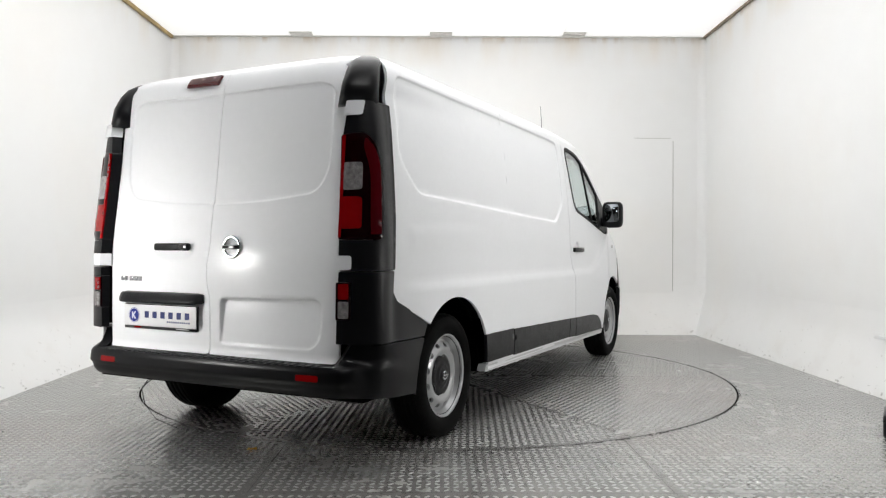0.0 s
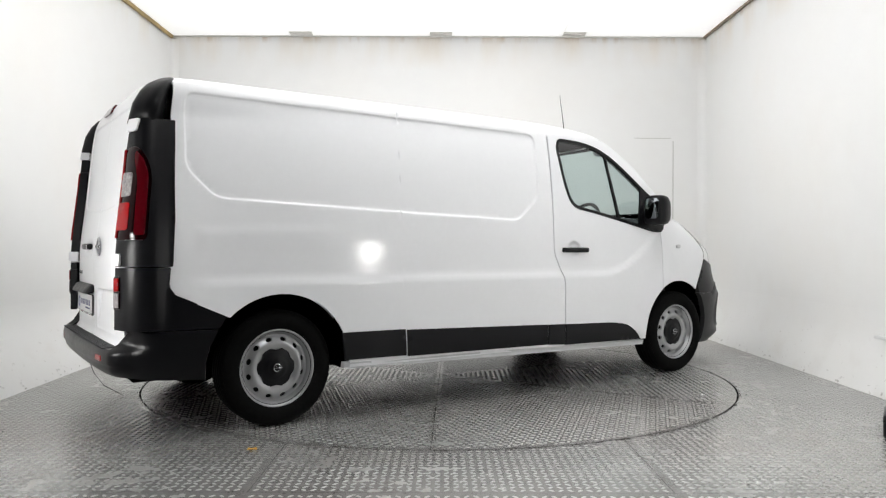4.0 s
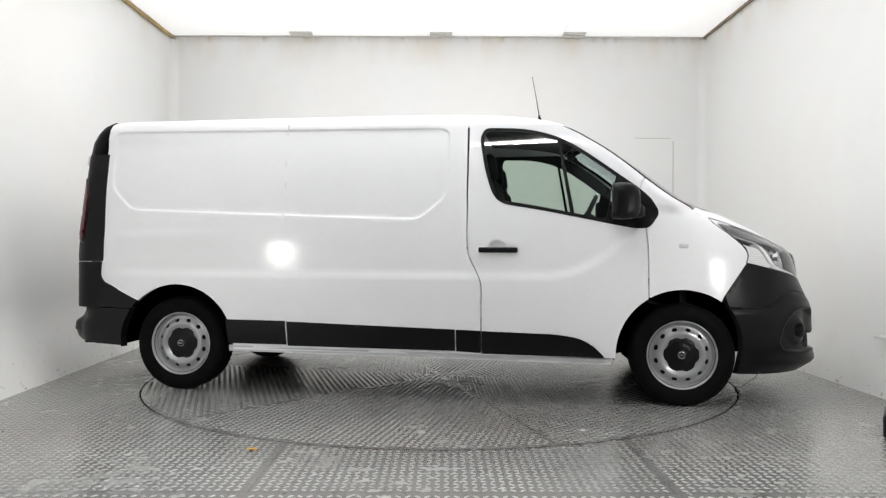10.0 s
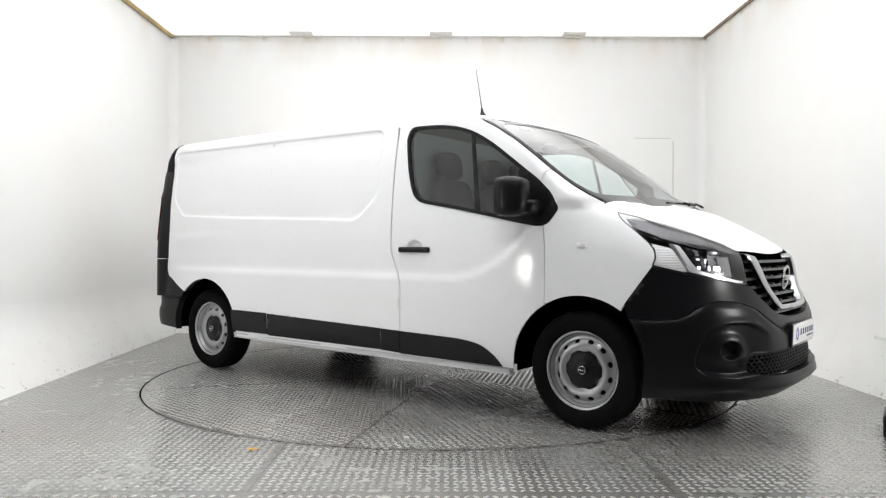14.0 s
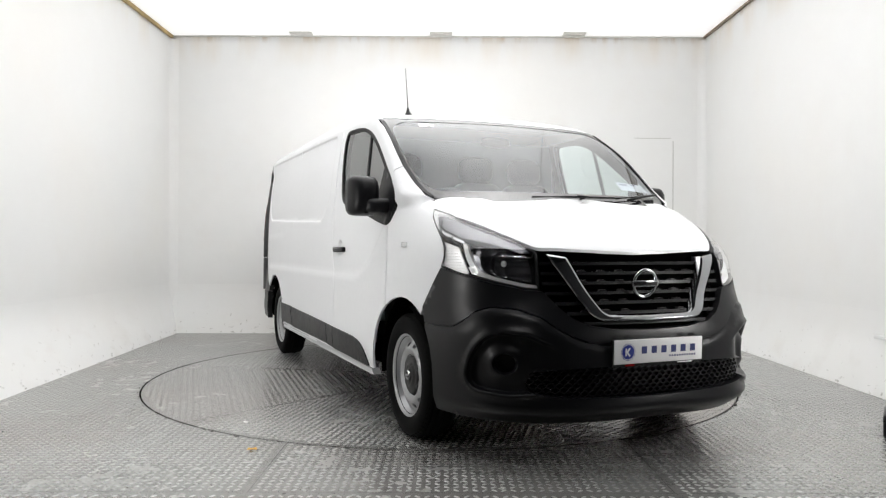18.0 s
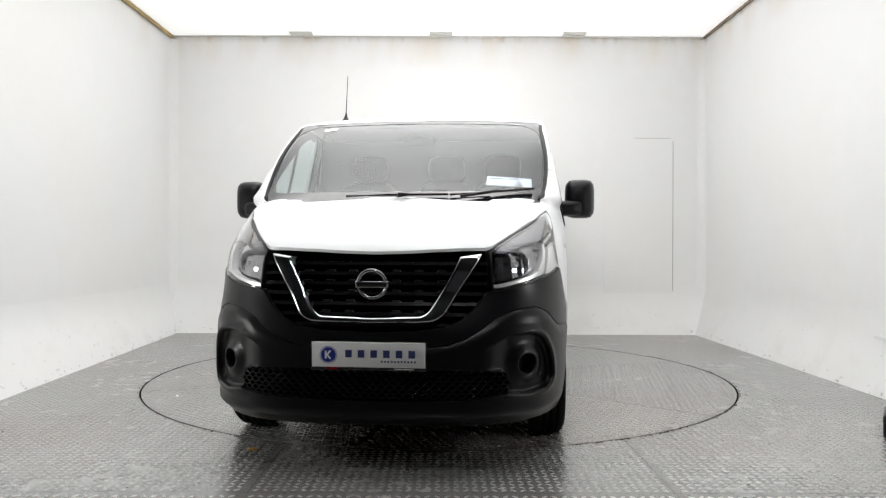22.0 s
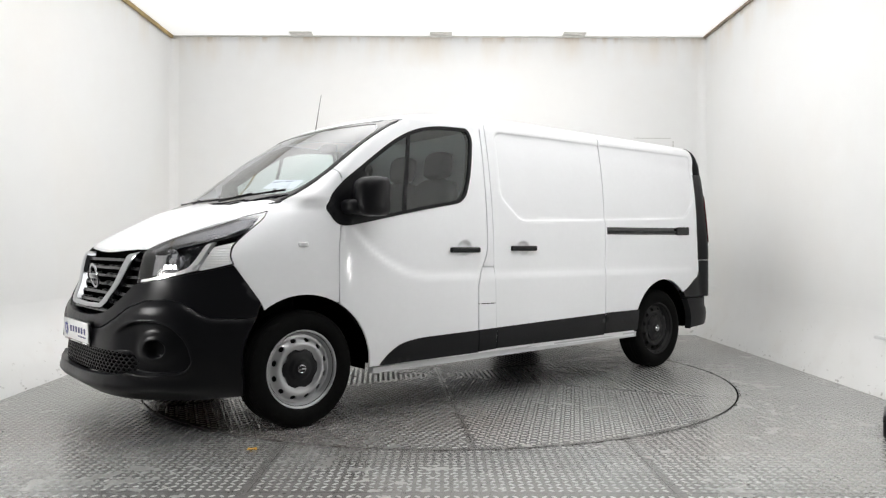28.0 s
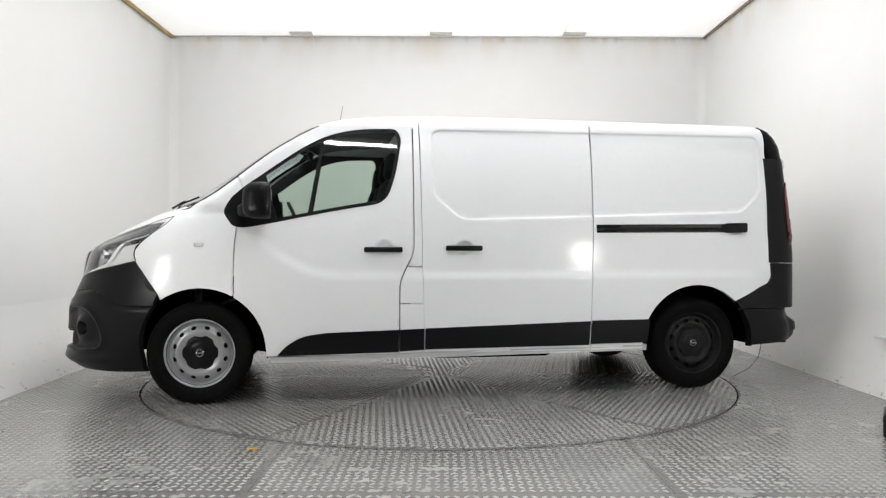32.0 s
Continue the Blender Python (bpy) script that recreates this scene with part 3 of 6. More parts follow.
def build_litter():
    """Crumbs and scraps on the floor."""
    v = [(-0.022, -0.006, 0.004), (0.0, -0.013, 0.010), (0.024, -0.004, 0.005), (0.016, 0.012, 0.012), (-0.010, 0.013, 0.006), (-0.018, 0.004, 0.013)]
    leaf = tagged(hang("leaf_scrap", mesh_of("leaf_scrap", v, [(0, 1, 5), (1, 2, 3), (1, 3, 4), (1, 4, 5)], False), mat("dry_leaf", (0.62, 0.33, 0.03), 0.6)), "small dry orange leaf on the steel floor", "leaf")
    leaf.location = (-0.966, 3.80, 0.0)
    leaf.scale = (1.1, 1.5, 1.0)
    rng = random.Random(5)
    bm = bmesh.new()
    for _ in range(170):
        x, y = rng.uniform(-2.9, 2.9), rng.uniform(2.6, 6.5)
        if math.hypot(x - HUB[0], y - HUB[1]) < 2.3:
            continue
        s = rng.uniform(0.002, 0.0075)
        m = Matrix.Translation((x, y, s * 0.25)) @ Matrix.Rotation(rng.uniform(0, 6), 4, "Z") @ Matrix.Diagonal((s * rng.uniform(0.7, 2.4), s, s * 0.5, 1))
        bmesh.ops.create_icosphere(bm, subdivisions=1, radius=0.6, matrix=m)
    # dirt packed in the joint round the turntable
    for _ in range(420):
        a = rng.gauss(-0.9, 0.9) if rng.random() < 0.6 else rng.uniform(0, 6.28)
        q = R_HOLE + rng.gauss(0.004, 0.006)
        s = rng.uniform(0.002, 0.006)
        m = Matrix.Translation((HUB[0] + q * math.cos(a), HUB[1] + q * math.sin(a), s * 0.3)) @ Matrix.Rotation(a + 1.57 + rng.gauss(0, 0.3), 4, "Z") @ Matrix.Diagonal((s * rng.uniform(1.0, 5.0), s, s * 0.5, 1))
        bmesh.ops.create_icosphere(bm, subdivisions=1, radius=0.6, matrix=m)
    tagged(part("floor_crumbs", bm, mat("dirt_crumb", (0.02, 0.018, 0.016), 0.9), None, smooth=False), "dark crumbs of dirt scattered on the floor", "dirt", kind="stuff")
    scrap = part("paper_scrap", block(0.03, 0.014, 0.006, 0.002), PLATE, turntable, "white scrap lying on the turntable", m=pose(1.085, -1.70, 0.005, 8, 4, 30))


build_litter()


# ---------------------------------------------------------------- the van's skin: half width over (x, z); x forward from the wheelbase's middle
W_TAB = [(0.15, 0.90), (0.30, 0.945), (0.45, 0.957), (0.65, 0.957), (0.85, 0.952), (1.05, 0.945), (1.2, 0.937), (1.35, 0.918), (1.5, 0.893), (1.65, 0.868), (1.8, 0.842), (1.98, 0.81)]
W_LOAD = [(0.15, 0.90), (0.30, 0.945), (0.45, 0.957), (0.65, 0.957), (0.85, 0.956), (1.05, 0.955), (1.2, 0.951), (1.35, 0.945), (1.5, 0.934), (1.65, 0.918), (1.8, 0.893), (1.98, 0.86)]
NOSE = [(0.15, 2.50), (0.22, 2.645), (0.28, 2.705), (0.36, 2.712), (0.5, 2.695), (0.62, 2.685), (0.72, 2.65), (0.82, 2.605), (0.92, 2.58), (0.98, 2.56), (1.02, 2.53), (1.06, 2.475),
        (1.10, 2.405), (1.15, 2.31), (1.20, 2.21), (1.25, 2.105), (1.29, 2.02), (1.33, 1.945), (1.4, 1.835), (1.5, 1.69), (1.6, 1.545), (1.7, 1.40), (1.8, 1.25), (1.86, 1.145),
        (1.90, 1.05), (1.93, 0.93), (1.955, 0.78), (1.972, 0.35), (1.985, -0.4)]
NOSE_N = [(0.15, 3.2), (0.6, 3.8), (0.9, 4.0), (1.25, 4.4), (1.31, 2.25), (1.985, 2.2)]
NOSE_M = [(0.15, 3.2), (0.6, 3.8), (0.9, 4.0), (1.25, 4.4), (1.31, 1.4), (1.985, 1.4)]
NOSE_X1 = [(0.15, 1.35), (0.9, 1.2), (1.25, 1.0), (1.31, 1.705), (1.35, 1.65), (1.4, 1.588), (1.5, 1.479), (1.6, 1.370), (1.7, 1.242), (1.8, 1.078), (1.86, 0.963), (1.90, 0.83), (1.93, 0.60), (1.955, 0.20), (1.985, -1.6)]
TAIL = [(0.15, -2.50), (0.34, -2.585), (0.40, -2.60), (0.47, -2.595), (0.52, -2.56), (0.8, -2.560), (0.98, -2.560), (1.05, -2.555), (1.2, -2.538), (1.4, -2.515), (1.7, -2.487), (1.83, -2.468), (1.90, -2.443), (1.94, -2.41), (1.966, -2.36), (1.985, -2.0)]


def half(x, z):
    """Half the van's width at (x, z); negative outside its outline."""
    x, z = np.broadcast_arrays(np.asarray(x, float), np.asarray(z, float))
    k = np.clip((x + 0.3) / 1.6, 0, 1)
    k = k * k * (3 - 2 * k)
    w = spline(z, W_TAB) * k + spline(z, W_LOAD) * (1 - k)
    t = np.clip((z - 1.76) / 0.225, 0, 1)
    w = w * (1 - t ** 8) ** 0.2
    w = w * (1 - 0.002 * (np.clip((-1.1 - x) / 1.4, 0, 1)) ** 2) * (1 - 0.012 * np.clip((x - 1.0) / 0.8, 0, 1) ** 2)
    xf, x1, n, m = spline(z, NOSE), spline(z, NOSE_X1), spline(z, NOSE_N), spline(z, NOSE_M)
    u = (x - x1) / (xf - x1)
    g = (1 - np.clip(u, 0, 1) ** m) ** (1 / n)
    xr = spline(z, TAIL)
    r1 = -1.95
    v = (r1 - x) / (r1 - xr)
    g2 = (1 - np.clip(v, 0, 1) ** 7.0) ** (1 / 7.0)
    w = w * g * g2
    return np.where((u > 1) | (v > 1) | (z > 1.985), -1.0, w)


def bisect(test, lo, hi):
    """Where test turns from true (at lo) to false (at hi)."""
    lo, hi = lo.copy(), hi.copy()
    for _ in range(36):
        mid = (lo + hi) / 2
        ok = test(mid)
        lo, hi = np.where(ok, mid, lo), np.where(ok, hi, mid)
    return lo


def on_side(P, deep=0.0):
    x, z = P.T
    return np.stack([x, np.maximum(half(x, z), 0.0) - deep, z], 1)


def on_top(P, deep=0.0, low=1.0):
    x, y = P.T
    z = bisect(lambda q: half(x, q) > np.abs(y), np.full(len(P), low), np.full(len(P), 1.99))
    return np.stack([x, y, z - deep], 1)


def on_rear(P, deep=0.0):
    y, z = P.T
    x = bisect(lambda q: half(q, z) > np.abs(y), np.full(len(P), -1.9), np.full(len(P), -3.0))
    return np.stack([x + deep, y, z], 1)


def round_about(cx, cy, reach):
    """A skin seen from an upright axis: coordinates (angle times reach, z)."""
    def on(P, deep=0.0):
        a, z = P[:, 0] / reach, P[:, 1]
        c, s = np.cos(a), np.sin(a)
        r = bisect(lambda q: half(cx + q * c, z) > np.abs(cy + q * s), np.zeros(len(P)), np.full(len(P), 2.0))
        r = r - deep
        return np.stack([cx + r * c, cy + r * s, z], 1)
    return on


AXIS = (1.3, 0.0, 1.2)
on_front = round_about(*AXIS)
CORNER = (-2.0, 0.5, 0.48)
on_corner = round_about(*CORNER)


def about(pts, axis=AXIS):
    """Points (x, y, z[, radius]) as (angle times reach, z[, radius])."""
    return [(math.atan2(p[1] - axis[1], p[0] - axis[0]) * axis[2], p[2], *p[3:]) for p in pts]


FOOT = [(-3, 0.845), (0.85, 0.845), (1.0, 0.865), (1.15, 0.925), (1.3, 1.02), (1.45, 1.16), (1.6, 1.32)]
EMBOSS = rounded([(-2.265, 1.868, 0.06), (0.215, 1.848, 0.07), (0.205, 1.39, 0.06), (0.01, 1.225, 0.06), (-0.93, 1.255, 0.3), (-2.11, 1.30, 0.06), (-2.27, 1.46, 0.06)], 0.05, 0.06)


PULLS = (0.550, -0.005)
CRISP = [(EMBOSS, (-0.0075, -0.003, 0.001, 0.005, 0.010))]


def waist(x, z):
    """How far the flank draws in towards the tail corner."""
    return -0.026 * np.clip((-1.45 - x) / 0.89, 0, 1) ** 1.6 * (1 - smoothstep((-2.36 - x) / 0.08)) * (1 - smoothstep((z - 1.74) / 0.11)) * smoothstep((z - 0.45) / 0.3)


def press(P, pulls=True):
    """The pressed relief of the sides: a bulging foot and a sunk panel."""
    x, z = P.T
    lift = 0.013 * smoothstep((spline(x, FOOT) - z) / 0.04 + 0.5) * (1 - smoothstep((x - 1.45) / 0.2)) * smoothstep((x + 2.3) / 0.2)
    near = (x > -2.35) & (x < 0.33) & (z > 1.1)
    sink = np.zeros(len(P))
    if near.any():
        sink[near] = smoothstep(distance(P[near], EMBOSS) / 0.016 + 0.4)
    for u in PULLS if pulls else ():
        q = ((x - u) / 0.062) ** 2 + ((z - 1.032) / 0.045) ** 2
        lift = lift - 0.016 * smoothstep((1.0 - q) / 0.45)
    line = 1.13 + 0.02 * (x + 2.2)
    lift = lift + 0.005 * smoothstep((line - z) / 0.02 + 0.5) * smoothstep((z - line + 0.16) / 0.14) * smoothstep((x + 2.24) / 0.08) * (1 - smoothstep((x + 1.9) / 0.7))
    return lift - 0.010 * sink + waist(x, z)


def panel(name, outline, proj, material, parent, label="", holes=(), step=0.035, lift=None, gap=0.0025, skirt=0.014, both=True, flip=False, fine=(), trace=()):
    """A pressed sheet laid on the van's skin; on both sides where both is set. Returns the objects, left one first."""
    outline = inset(outline, gap) if gap else outline
    holes = [inset(h, -gap) if gap else h for h in holes]
    V, F, runs = fill(outline, holes, step, fine, trace)
    A = proj(V, 0.0)
    B = proj(V, 0.012)
    N = A - B
    N /= np.maximum(np.linalg.norm(N, axis=1), 1e-9)[:, None]
    if lift is not None:
        A = A + N * (lift(V)[:, None] if callable(lift) else lift)
    verts, faces = list(A), [tuple(f) for f in F]
    p, q, r = A[F[:, 0]], A[F[:, 1]], A[F[:, 2]]
    if np.sum(np.cross(q - p, r - p) * N[F[:, 0]]) < 0:
        faces = [f[::-1] for f in faces]
    if skirt:
        for run in runs:
            k, n = len(verts), len(run)
            for i in run:
                verts.append(A[i])
            for i in run:
                verts.append(A[i] - N[i] * skirt)
            faces += [(k + i, k + (i + 1) % n, k + n + (i + 1) % n, k + n + i) for i in range(n)]
    out = []
    for s in ((1, -1) if both else ((-1,) if flip else (1,))):
        vs = [(v[0], s * v[1], v[2]) for v in verts]
        fs = faces if s > 0 else [f[::-1] for f in faces]
        out.append(hang(name, mesh_of(name, vs, fs), material, parent, label))
    return out


FW, RW = (1.749, 0.335), (-1.742, 0.335)
WINDOW = [(0.423, 1.775, 0.09), (0.455, 1.848, 0.08), (0.685, 1.842, 0.1), (0.822, 1.821, 0.1), (0.958, 1.777, 0.1), (1.094, 1.702, 0.1), (1.23, 1.606, 0.1), (1.367, 1.506, 0.1), (1.475, 1.429, 0.1),
          (1.556, 1.354, 0.04), (1.605, 1.262, 0.03), (1.54, 1.163, 0.05), (1.46, 1.160, 0.05), (1.313, 1.187, 0.1), (1.096, 1.233, 0.1), (0.823, 1.287, 0.1), (0.535, 1.335, 0.09), (0.468, 1.517, 0.1)]
PILLAR = [(0.974, 1.860, 0.01), (1.095, 1.80, 0.05), (1.258, 1.70, 0.06), (1.392, 1.60, 0.06)]


def build_van():
    van = tagged(new("van"), "white panel van with black plastic bumpers on a turntable", "van")
    win = rounded(WINDOW, 0.05, 0.03)
    # doors and sides, the same outline left and right where they are alike
    door = rounded([(0.35, 1.868, 0), (0.957, 1.868, 0), *PILLAR, (1.514, 1.502, 0.004), (1.488, 1.467, 0.02), (1.479, 1.42, 0.03), (1.482, 1.36, 0.03), (1.503, 1.25, 0.05), (1.528, 1.03, 0.05), (1.533, 0.70, 0), *arc(*FW, 0.425, 122, 178, 8), (1.322, 0.31, 0), (0.443, 0.31, 0), (0.443, 0.80, 0.05), (0.345, 1.00, 0.06), (0.345, 1.2, 0.3)], 0.02, 0.04)
    panel("front_door", door, on_side, PAINT, van, "white door with a black-framed window", [win], lift=press, gap=0.0016, step=0.024, fine=[(0.55, 1.03, 0.09, 0.07, 0.011)])
    wing = rounded([(1.534, 0.715, 0), (1.531, 1.03, 0.05), (1.506, 1.25, 0.05), (1.485, 1.36, 0.03), (1.482, 1.42, 0.03), (1.491, 1.467, 0.02), (1.518, 1.500, 0.004), (1.585, 1.449, 0.03), (1.652, 1.40, 0.03), (1.731, 1.35, 0.03), (1.815, 1.303, 0.004), (1.86, 1.276, 0.02), (1.935, 1.245, 0.01), (2.032, 1.14, 0.05), (2.13, 1.055, 0.03), (2.168, 1.0, 0.03), (2.155, 0.93, 0.01), (2.012, 0.725, 0.01), *arc(*FW, 0.425, 55, 119, 12)], 0.01, 0.014)
    panel("front_wing", wing, on_side, PAINT, van, lift=press, step=0.03)
    rear_arch = arc(*RW, 0.43, 4, 134)
    quarter = rounded([(-0.945, 1.92, 0), (-0.948, 1.19, 0.2), (-0.93, 0.60, 0.1), (-0.925, 0.31, 0), (-1.31, 0.31, 0), *rear_arch, (-2.323, 0.772, 0.02), (-2.353, 0.82, 0.03), (-2.343, 1.176, 0.1), (-2.337, 1.60, 0.1), (-2.333, 1.74, 0.05), (-2.320, 1.868, 0), (-2.316, 1.92, 0)], 0.02, 0.04)
    panel("rear_quarter", quarter, on_side, PAINT, van, lift=press, step=0.022, trace=CRISP, gap=0.0)
    mid = rounded([(0.302, 1.92, 0), (0.302, 1.868, 0), (0.337, 1.868, 0), (0.340, 1.0, 0.05), (0.437, 0.80, 0.05), (0.438, 0.31, 0), (-0.925, 0.31, 0), (-0.93, 0.60, 0.1), (-0.948, 1.19, 0.2), (-0.945, 1.92, 0)], 0.02, 0.04)
    panel("side_panel", mid, on_side, PAINT, van, lift=lambda P: press(P, False), both=False, flip=True, gap=0.0, step=0.022, trace=CRISP)
    slide = rounded([(0.300, 1.92, 0), (0.283, 0.91, 0.1), (0.27, 0.31, 0), (-0.918, 0.31, 0), (-0.925, 0.60, 0.1), (-0.943, 1.19, 0.2), (-0.935, 1.92, 0)], 0.02, 0.04)
    panel("sliding_door", slide, on_side, PAINT, van, "white sliding door", lift=press, gap=0.0014, both=False, step=0.022, fine=[(-0.005, 1.03, 0.09, 0.07, 0.011)], trace=CRISP)
    bpost = [[(0.343, 1.868, 0), (0.340, 1.0, 0.05), (0.385, 0.905, 0), (0.283, 0.905, 0), (0.304, 1.868, 0)],
             [(0.387, 0.900, 0), (0.437, 0.80, 0.05), (0.438, 0.652, 0), (0.277, 0.652, 0), (0.283, 0.900, 0)],
             [(0.438, 0.648, 0), (0.438, 0.31, 0), (0.272, 0.31, 0), (0.276, 0.648, 0)]]
    for b in bpost:
        panel("door_post", rounded(b, 0, 0.04), on_side, PAINT, van, lift=press, both=False, gap=0.001)
    # roof, bonnet and windscreen
    edge = [(x, float(half(x, 1.9176))) for x in np.linspace(-2.316, 0.300, 50)] + [(x, float(half(x, 1.8654))) for x in np.linspace(0.3035, 0.965, 14)]
    front = []
    for y in np.linspace(edge[-1][1], 0, 14)[1:]:
        front.append((float(bisect(lambda q: half(q, 1.8654) > y, np.array([0.5]), np.array([1.4]))[0]), y))
    left = edge + front
    loop = np.array(left + [(x, -y) for x, y in left[-2::-1]])
    rear_x = -2.425
    notch = [(rear_x, 0.70), (-2.39, 0.73), (-2.340, 0.76)]
    loop = np.vstack([notch, loop, [(x, -y) for x, y in notch[::-1]]])
    panel("roof", rounded([(*p, 0) for p in loop], 0, 0.06), lambda P, d=0.0: on_top(P, d, 1.6), PAINT, van, both=False, step=0.05, gap=0.0, trace=[(loop, (0.006, 0.014, 0.024, 0.037, 0.055))])
    bonnet_side = [(1.822, 0.808), (1.862, 0.832), (1.905, 0.846), (1.945, 0.838), (2.05, 0.787), (2.132, 0.745), (2.311, 0.657), (2.433, 0.582), (2.490, 0.530)]
    bonnet_front = [(2.52, 0.36), (2.535, 0.18), (2.54, 0.0)]
    bonnet_rear = [(1.856, 0.72), (1.906, 0.60), (1.957, 0.40), (1.982, 0.20), (1.988, 0.0)]
    lp = bonnet_rear[::-1] + bonnet_side + bonnet_front
    lp = lp + [(x, -y) for x, y in lp[-2:0:-1]]
    bonnet = rounded([(*p, 0.03) for p in lp], 0.03, 0.04)
    panel("bonnet", bonnet, lambda P, d=0.0: on_top(P, d, 0.93), PAINT, van, both=False, step=0.024)
    # windscreen with its black border
    ws = [(0.0, 1.866), (0.45, 1.866), (float(half(0.985, 1.865)), 1.865, 0.004)]
    for x, z in ((1.099, 1.80), (1.262, 1.70), (1.396, 1.60), (1.521, 1.50), (1.656, 1.40), (1.735, 1.35), (1.815, 1.305)):
        ws.append((float(half(x, z)), z, 0.02))
    ws += [(0.80, 1.275, 0.02), (0.70, 1.270), (0.35, 1.275), (0.0, 1.28)]
    ws = [(p[0], p[1], p[2] if len(p) > 2 else 0.05) for p in ws]
    full = ws + [(-p[0], p[1], p[2]) for p in ws[-2:0:-1]]
    ws_out = rounded(full, 0.05, 0.04)
    hole = [(0.0, 1.840, 0.05), (0.70, 1.833, 0.05), (0.775, 1.79, 0.04), (0.800, 1.74, 0.04), (0.812, 1.65, 0.05), (0.812, 1.48, 0.05), (0.798, 1.41, 0.04), (0.765, 1.354, 0.04), (0.70, 1.345, 0.04), (0.0, 1.345, 0.05)]
    ws_in = rounded(hole + [(-p[0], *p[1:]) for p in hole[-2:0:-1]], 0.05, 0.04)

    def on_screen(P, deep=0.0):
        y, z = P.T
        x = bisect(lambda q: half(q, z) > np.abs(y), np.full(len(P), 0.0), np.full(len(P), 3.0))
        return np.stack([x - deep, y, z], 1)
    panel("windscreen", inset(ws_in, -0.01), on_screen, SCREEN, van, "tinted curved windscreen", both=False, skirt=0.004, gap=0, lift=-0.009, step=0.05)[0].visible_shadow = False
    panel("windscreen_border", ws_out, on_screen, FRIT, van, "black painted windscreen border", [ws_in], both=False, skirt=0.01, gap=0.001, step=0.04, lift=-0.005)
    line = [(x, z) for x, z in ((1.00, 1.852), (1.099, 1.80), (1.262, 1.70), (1.396, 1.60), (1.521, 1.50), (1.656, 1.40), (1.735, 1.35), (1.810, 1.308))]
    seal = [(float(half(x, z)) - 0.0015, z, 0.02) for x, z in line] + [(float(half(x, z)) - 0.022, z - 0.006, 0.02) for x, z in line[::-1]]
    panel("windscreen_seal", rounded(seal, 0.02, 0.02), on_screen, SEAL, van, "black rubber windscreen seal", gap=0, lift=0.002, step=0.02, skirt=0.008)
    # side windows: black surround, two panes, divider, mirror foot
    bar = rounded([(0.941, 1.770, 0), (0.962, 1.764, 0), (1.057, 1.252, 0), (1.030, 1.257, 0)], 0, 0.04)
    rim_in = inset(win, 0.022)
    panel("window_seal", win, on_side, SEAL, van, "black rubber window surround", [rim_in], gap=0, lift=lambda P: press(P) + 0.004, step=0.03)
    panel("side_window", rim_in, on_side, GLASS, van, "tinted side window glass", gap=-0.002, skirt=0.0, lift=-0.006, step=0.06)
    panel("window_bar", bar, on_side, SEAL, van, gap=0, lift=0.002, step=0.03)
    sail = rounded([(1.255, 1.205, 0.0), (1.33, 1.52, 0.01), (1.475, 1.418, 0.1), (1.548, 1.347, 0.05), (1.590, 1.262, 0.03), (1.535, 1.175, 0.05), (1.46, 1.172, 0.05)], 0.02, 0.03)
    panel("mirror_base", sail, on_side, PLASTIC, van, gap=0, lift=lambda P: press(P) + 0.006, step=0.03)
    # black strips and the silver sill
    for st in ([(-1.345, 0.355, 0.01), (-1.368, 0.523, 0.01), (-0.929, 0.519, 0.004), (-0.917, 0.352, 0.004)],
               [(-0.918, 0.515, 0.004), (0.266, 0.482, 0.004), (0.268, 0.336, 0.004), (-0.908, 0.345, 0.004)],
               [(0.272, 0.481, 0.004), (0.439, 0.476, 0.004), (0.440, 0.326, 0.004), (0.274, 0.334, 0.004)],
               [(0.445, 0.475, 0.004), (0.95, 0.462, 0.1), (1.10, 0.438, 0.08), (1.20, 0.375, 0.06), (1.255, 0.312, 0.01), (0.446, 0.322, 0.004)]):
        panel("side_strip", rounded(st, 0.01, 0.03), on_side, PLASTIC, van, "black plastic side strip", lift=lambda P: press(P) + 0.008, skirt=0.02, gap=0.001, step=0.03)
    return van


van = build_van()


# ---------------------------------------------------------------- mirrors, handles, cab
def tube(points, r, sides=8):
    bm = bmesh.new()
    rings = []
    P = [Vector(p) for p in points]
    for i, p in enumerate(P):
        d = (P[min(i + 1, len(P) - 1)] - P[max(i - 1, 0)]).normalized()
        a = d.orthogonal().normalized()
        b = d.cross(a)
        rr = r[i] if isinstance(r, (list, tuple)) else r
        rings.append([bm.verts.new(p + (a * math.cos(t) + b * math.sin(t)) * rr) for t in np.linspace(0, 2 * math.pi, sides, False)])
    for a, b in zip(rings, rings[1:]):
        best = min(range(sides), key=lambda s: (a[0].co - b[s].co).length)
        for i in range(sides):
            bm.faces.new((a[i], a[(i + 1) % sides], b[(best + i + 1) % sides], b[(best + i) % sides]))
    bm.faces.new(rings[0][::-1])
    bm.faces.new(rings[-1])
    return bm


